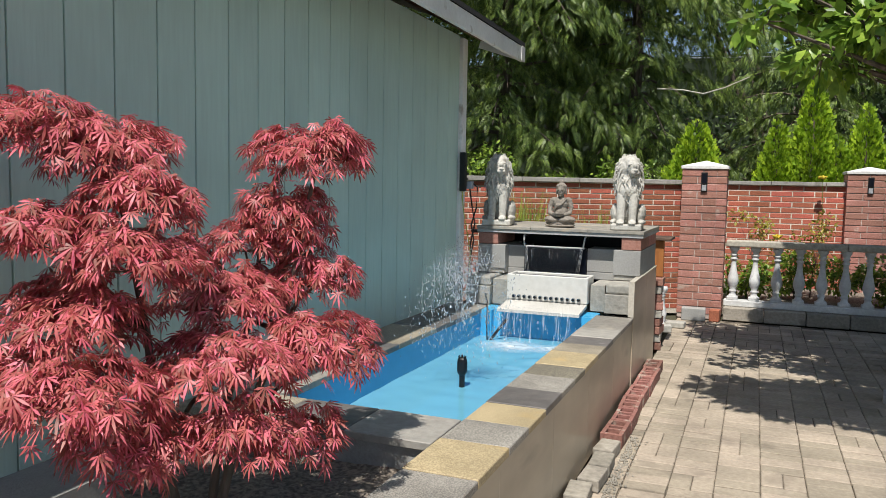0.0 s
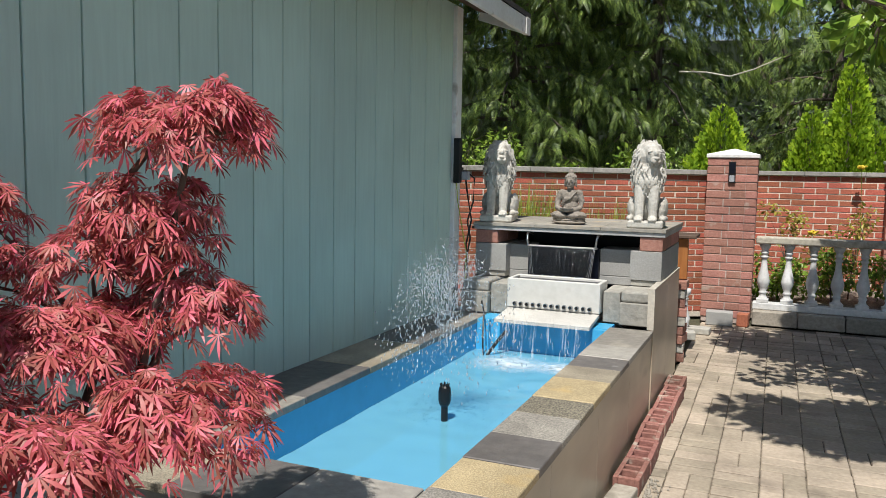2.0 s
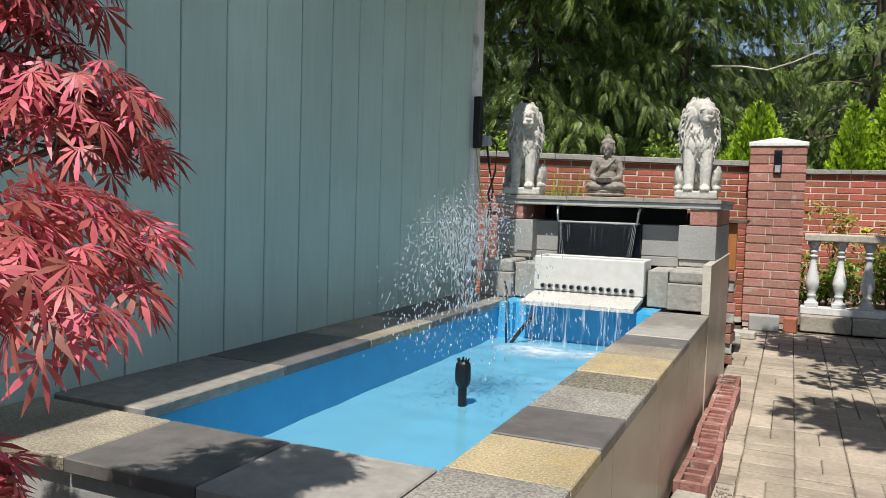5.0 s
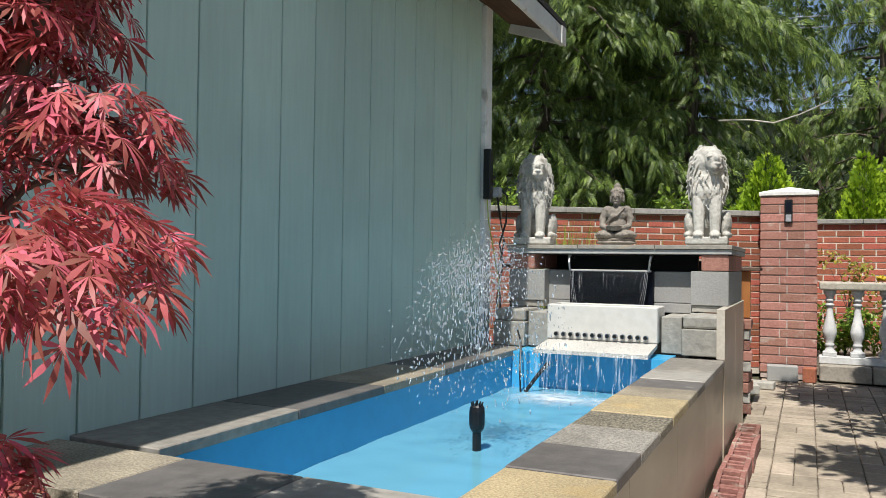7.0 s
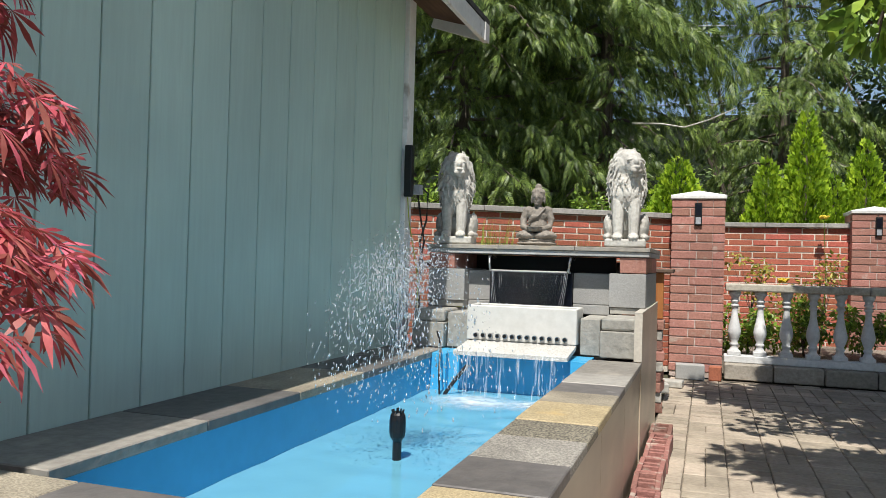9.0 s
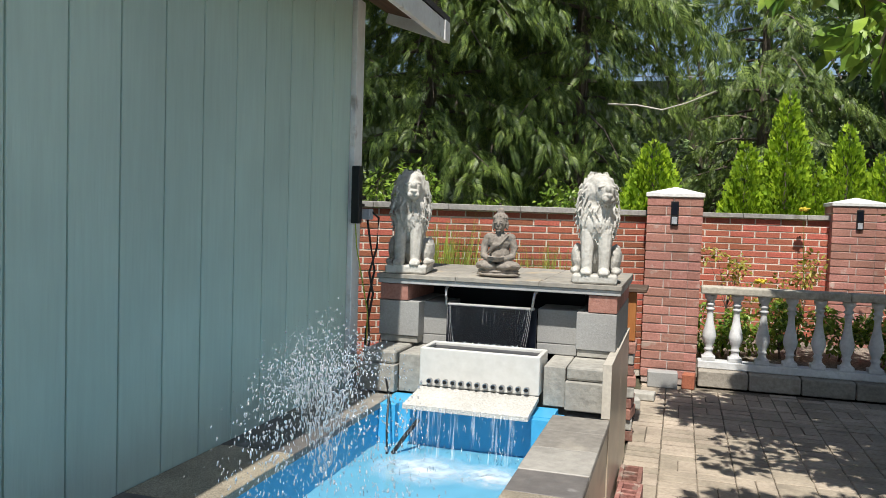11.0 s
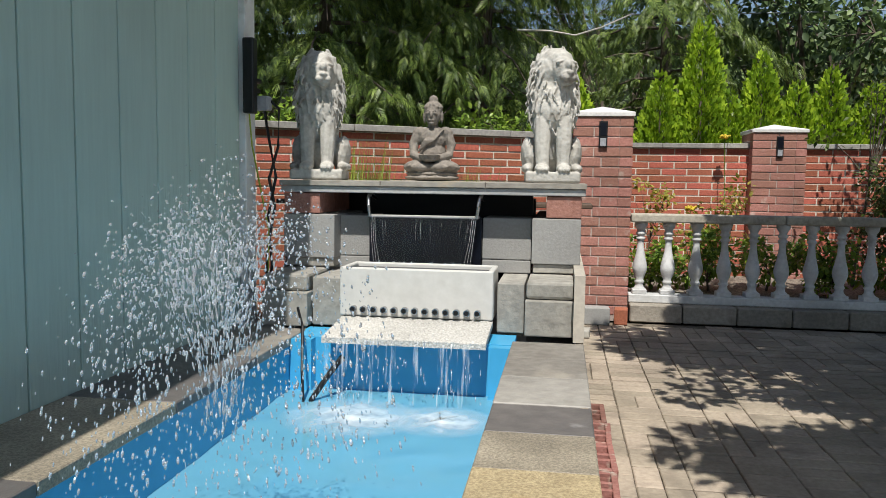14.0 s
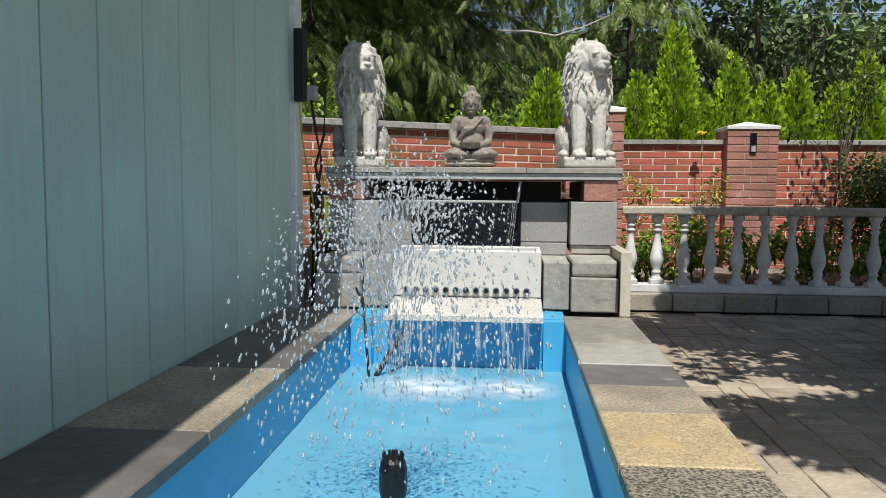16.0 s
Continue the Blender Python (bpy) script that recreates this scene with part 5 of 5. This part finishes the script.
# ---------------------------------------------------------------- brick and block edging along the pool
W, D, H = 0.058, 0.272, 0.075      # half width, length and height of a hollow brick
me = mesh_of("edging_brick", box(shape(), -W, 0.003, 0, W, D, 0.030, 0.002), M_EBRICK)
rim = shape()
for b in ((-W, 0.003, 0.0302, -0.036, D, H), (0.036, 0.003, 0.0302, W, D, H), (-0.0358, 0.003, 0.0302, 0.0358, 0.026, H), (-0.0358, 0.098, 0.0302, 0.0358, 0.116, H), (-0.0358, 0.158, 0.0302, 0.0358, 0.176, H), (-0.0358, 0.249, 0.0302, 0.0358, D, H)):
    box(rim, *b, bevel=0.002)
rim = mesh_of("edging_rim", rim, M_EBRICK)
for i in range(7):
    b = thing("edging_brick", (-0.650 + 0.005 * ((i * 5) % 3), 4.06 + i * 0.279, 0.0), "dusty red hollow brick laid flat along the pool wall", "brick", "brick edging", rz=((i * 7) % 5 - 2) * 0.8)
    piece("base", me, b, pose(0, 0, 0))
    piece("rim", rim, b, pose(0, 0, 0))
cb = mesh_of("edging_block", box(shape(), -0.052, 0.006, 0, 0.050, 0.19, 0.06, 0.007, 2), M_EDGEB)
for i in range(8):
    o = new("edging_block", cb)
    o.matrix_basis = pose(-0.655 + 0.012 * ((i * 5) % 3), 3.84 - i * 0.212, 0, 0, 0, ((i * 11) % 7 - 3) * 1.5)
    tagged(o, "rough grey concrete block along the pool wall", "block", "block edging")

gv = np.random.default_rng(44)
bm = shape()
bmesh.ops.create_icosphere(bm, subdivisions=1, radius=1.0)
bm.verts.ensure_lookup_table()
pv, pt = np.array([v.co[:] for v in bm.verts]), np.array([[v.index for v in q.verts] for q in bm.faces])
bm.free()
n = 900
along = gv.uniform(2.0, 4.3, n)
loc = np.stack([-0.575 + np.abs(gv.normal(0, 0.030, n)), along, np.full(n, 0.001)], 1)
rot = frames_of(gv.normal(0, 1, (n, 3)), gv.normal(0, 1, (n, 3)), gv.uniform(0.0025, 0.008, n))
tagged(new("gravel", scattered("gravel", pv, pt, rot, loc, M_EDGEB)), "loose grit spilled along the edging blocks", "gravel", kind="stuff")

# loose blocks by the pillar, blocks at the edge of the paving
for x, y, z, sx, sy, sz, rz, m, lab in ((-0.79, 7.62, 0, .20, .11, .07, 12, M_ROUGH, "grey concrete block lying by the pillar"), (-0.55, 8.47, 0, .24, .13, .13, 3, M_BLOCK, "grey concrete block at the foot of the pillar"),
                                        (-0.34, 8.50, 0, .10, .12, .12, -6, M_BRICK, "dark red brick at the foot of the pillar"), (-0.72, 7.95, 0, .26, .14, .055, -4, M_ROUGH, "flat grey paving block by the pillar"),
                                        (1.28, 6.75, 0, .42, .30, .28, 8, M_CAP, "grey concrete planter block on the paving"), (1.05, 5.75, 0, .42, .20, .055, -8, M_CAP, "flat concrete paver lying on the paving")):
    solid("loose_block", box(shape(), -sx / 2, -sy / 2, 0, sx / 2, sy / 2, sz, 0.008, 2), m, lab, "block", at=pose(x, y, z, 0, 0, rz))

# wooden stand behind the waterfall
w = thing("wooden_stand", (-1.3, 6.9, 0), "low orange-stained wooden stand with a dark top board", "wooden stand")
part("top_board", box(shape(), -1.12, -0.16, 0.93, 0.66, 0.16, 0.955, 0.004), M_DWOOD, w, "dark top board")
for x in (-1.04, 0.525):
    part("post", box(shape(), x, -0.12, 0.62, x + 0.075, -0.07, 0.929, 0.004), M_WOOD, w)
part("footing", box(shape(), -1.08, -0.14, 0, 0.46, 0.14, 0.619, 0.006), M_BLOCK, w, "grey block footing")
prof = [(0.05, 0), (0.05, 0.05), (0.03, 0.07), (0.045, 0.12), (0.05, 0.16), (0.03, 0.24), (0.024, 0.32), (0.036, 0.335), (0.026, 0.35), (0.05, 0.38), (0.05, 0.42)]
solid("spare_baluster", turned(shape(), prof, 14), M_BALU, "spare white concrete baluster standing behind the fountain", "baluster", smooth=True, at=pose(-0.80, 7.75, 0.0))

rs = random.Random(17)
for k in range(9):
    solid("stacked_brick", box(shape(), -0.052, -0.10, 0.0, 0.052, 0.10, 0.064, 0.006, 2), (M_EBRICK, M_ROUGH, M_PBRICK)[k % 3], "weathered loose brick in a stack under the wooden post", "brick", group="brick stack",
          at=pose(-0.748 + rs.uniform(-0.008, 0.006), 6.81 + rs.uniform(-0.01, 0.01), 0.0005 + 0.0687 * k, 0, 0, rs.uniform(-6, 6)))

bk = thing("bucket", (-1.93, 5.80, COP - 0.029), "black plastic bucket tucked behind the house corner", "bucket")
part("shell", turned(shape(), [(0.065, 0), (0.082, 0.24), (0.088, 0.24), (0.088, 0.255), (0.078, 0.255), (0.06, 0.02)], 20), M_BLACK, bk, smooth=False)
part("bail", rod(shape(), [(0.085, 0, 0.235), (0.075, -0.06, 0.19), (0.0, -0.10, 0.16), (-0.075, -0.06, 0.19), (-0.085, 0, 0.235)], 0.003, 0.003, 6), M_STEEL, bk, "thin wire handle")

# grass behind the slab
def grass(x0, y0, n, h, seed, spread):
    g = np.random.default_rng(seed)
    v = np.array(((-0.006, 0, 0), (0.006, 0, 0), (0.005, 0.5, 0.03), (-0.005, 0.5, 0.03), (0, 1, 0.12)))
    t = np.array(((0, 1, 2), (0, 2, 3), (3, 2, 4)))
    fwd = np.stack([g.normal(0, .10, n), g.normal(0, .10, n), np.ones(n)], 1)
    loc = np.stack([x0 + g.normal(0, spread, n), y0 + g.normal(0, spread * 0.6, n), np.zeros(n)], 1)
    ob = new("grass_clump", scattered("grass_clump", v, t, frames_of(fwd, g.normal(0, 1, (n, 3)), g.uniform(h * 0.6, h, n)), loc, M_GRASS))
    tagged(ob, "tall yellow-green grass against the brick wall", "grass", "grass clumps", "stuff")


for i, (x, h, n) in enumerate(((-2.28, 1.42, 300), (-2.12, 1.36, 220), (-1.66, 1.20, 150), (-1.49, 1.26, 170), (-1.36, 1.16, 90))):
    grass(x, 9.3 + 0.612 * x - 0.22, n, h, 140 + i, 0.055)

# power lines beyond the trees
for i, (z0, z1) in enumerate(((5.4, 5.0), (5.2, 4.85), (3.9, 4.0))):
    pts = [(-3 + 12 * k / 16, 15.8, z0 + (z1 - z0) * k / 16 - 0.15 * math.sin(math.pi * k / 16)) for k in range(17)]
    solid("power_line", rod(shape(), pts, 0.012, 0.012, 6), M_GBOX, "thin pale overhead power line", "cable", group="power lines")

# ---------------------------------------------------------------- paving
def build_paving():
    f = thing("pavement", (0, 0, 0), "sunlit tan concrete pavers in mixed sizes", "paving", kind="structure")
    part("sand_bed", box(shape(), -0.72, -2.7, -0.03, 5.2, 8.6, -0.012), M_SAND, f)
    u, g, gy = 0.1, 0.0018, 0.0042
    kinds = ((2, 2), (2, 1), (1, 2))
    shared = {k: mesh_of("paver", box(shape(), g, gy, -0.03, k[0] * u - g, k[1] * u - gy, 0.0, 0.004), M_PAVER) for k in kinds}
    # squares of two by two units, whole or halved either way, in slightly uneven courses
    r = random.Random(21)
    rest = shape()
    count = 0
    shift = [r.choice((0.0, 0.1)) for _ in range(30)]
    for j in range(55):
        for i in range(30):
            x0, y0 = -0.715 + i * 2 * u, -2.45 + j * 2 * u - shift[i]
            lay = r.choice(("whole", "across", "across", "across", "along", "along", "across"))
            cells = {"whole": ((0, 0, (2, 2)),), "across": ((0, 0, (2, 1)), (0, 1, (2, 1))), "along": ((0, 0, (1, 2)), (1, 0, (1, 2)))}[lay]
            for a, b, k in cells:
                x, y, dz = x0 + a * u + r.uniform(-.0012, .0012), y0 + b * u + r.uniform(-.0012, .0012), r.uniform(-0.004, 0.0)
                if y > 8.5:
                    continue
                if -0.7 < x < 1.2 and 3.6 < y < 6.6 and count < 300:
                    count += 1
                    piece("paver", shared[k], f, pose(x, y, dz, r.uniform(-.5, .5), r.uniform(-.5, .5), r.uniform(-.5, .5)))
                else:
                    x1, y1 = x + k[0] * u - g, y + k[1] * u - gy
                    e, ey = g + 0.003, gy + 0.003
                    tilt = [dz + r.uniform(-.001, .001) for _ in range(4)]
                    vs = [rest.verts.new(p) for p in ((x + g, y + gy, -0.02), (x1, y + gy, -0.02), (x1, y1, -0.02), (x + g, y1, -0.02), (x + e, y + ey, tilt[0]), (x1 - .003, y + ey, tilt[1]), (x1 - .003, y1 - .003, tilt[2]), (x + e, y1 - .003, tilt[3]))]
                    for q in ((0, 1, 5, 4), (1, 2, 6, 5), (2, 3, 7, 6), (3, 0, 4, 7), (4, 5, 6, 7)):
                        rest.faces.new([vs[c] for c in q])
    tagged(part("paver_rest", rest, M_PAVERJ, f), kind="stuff")


build_paving()
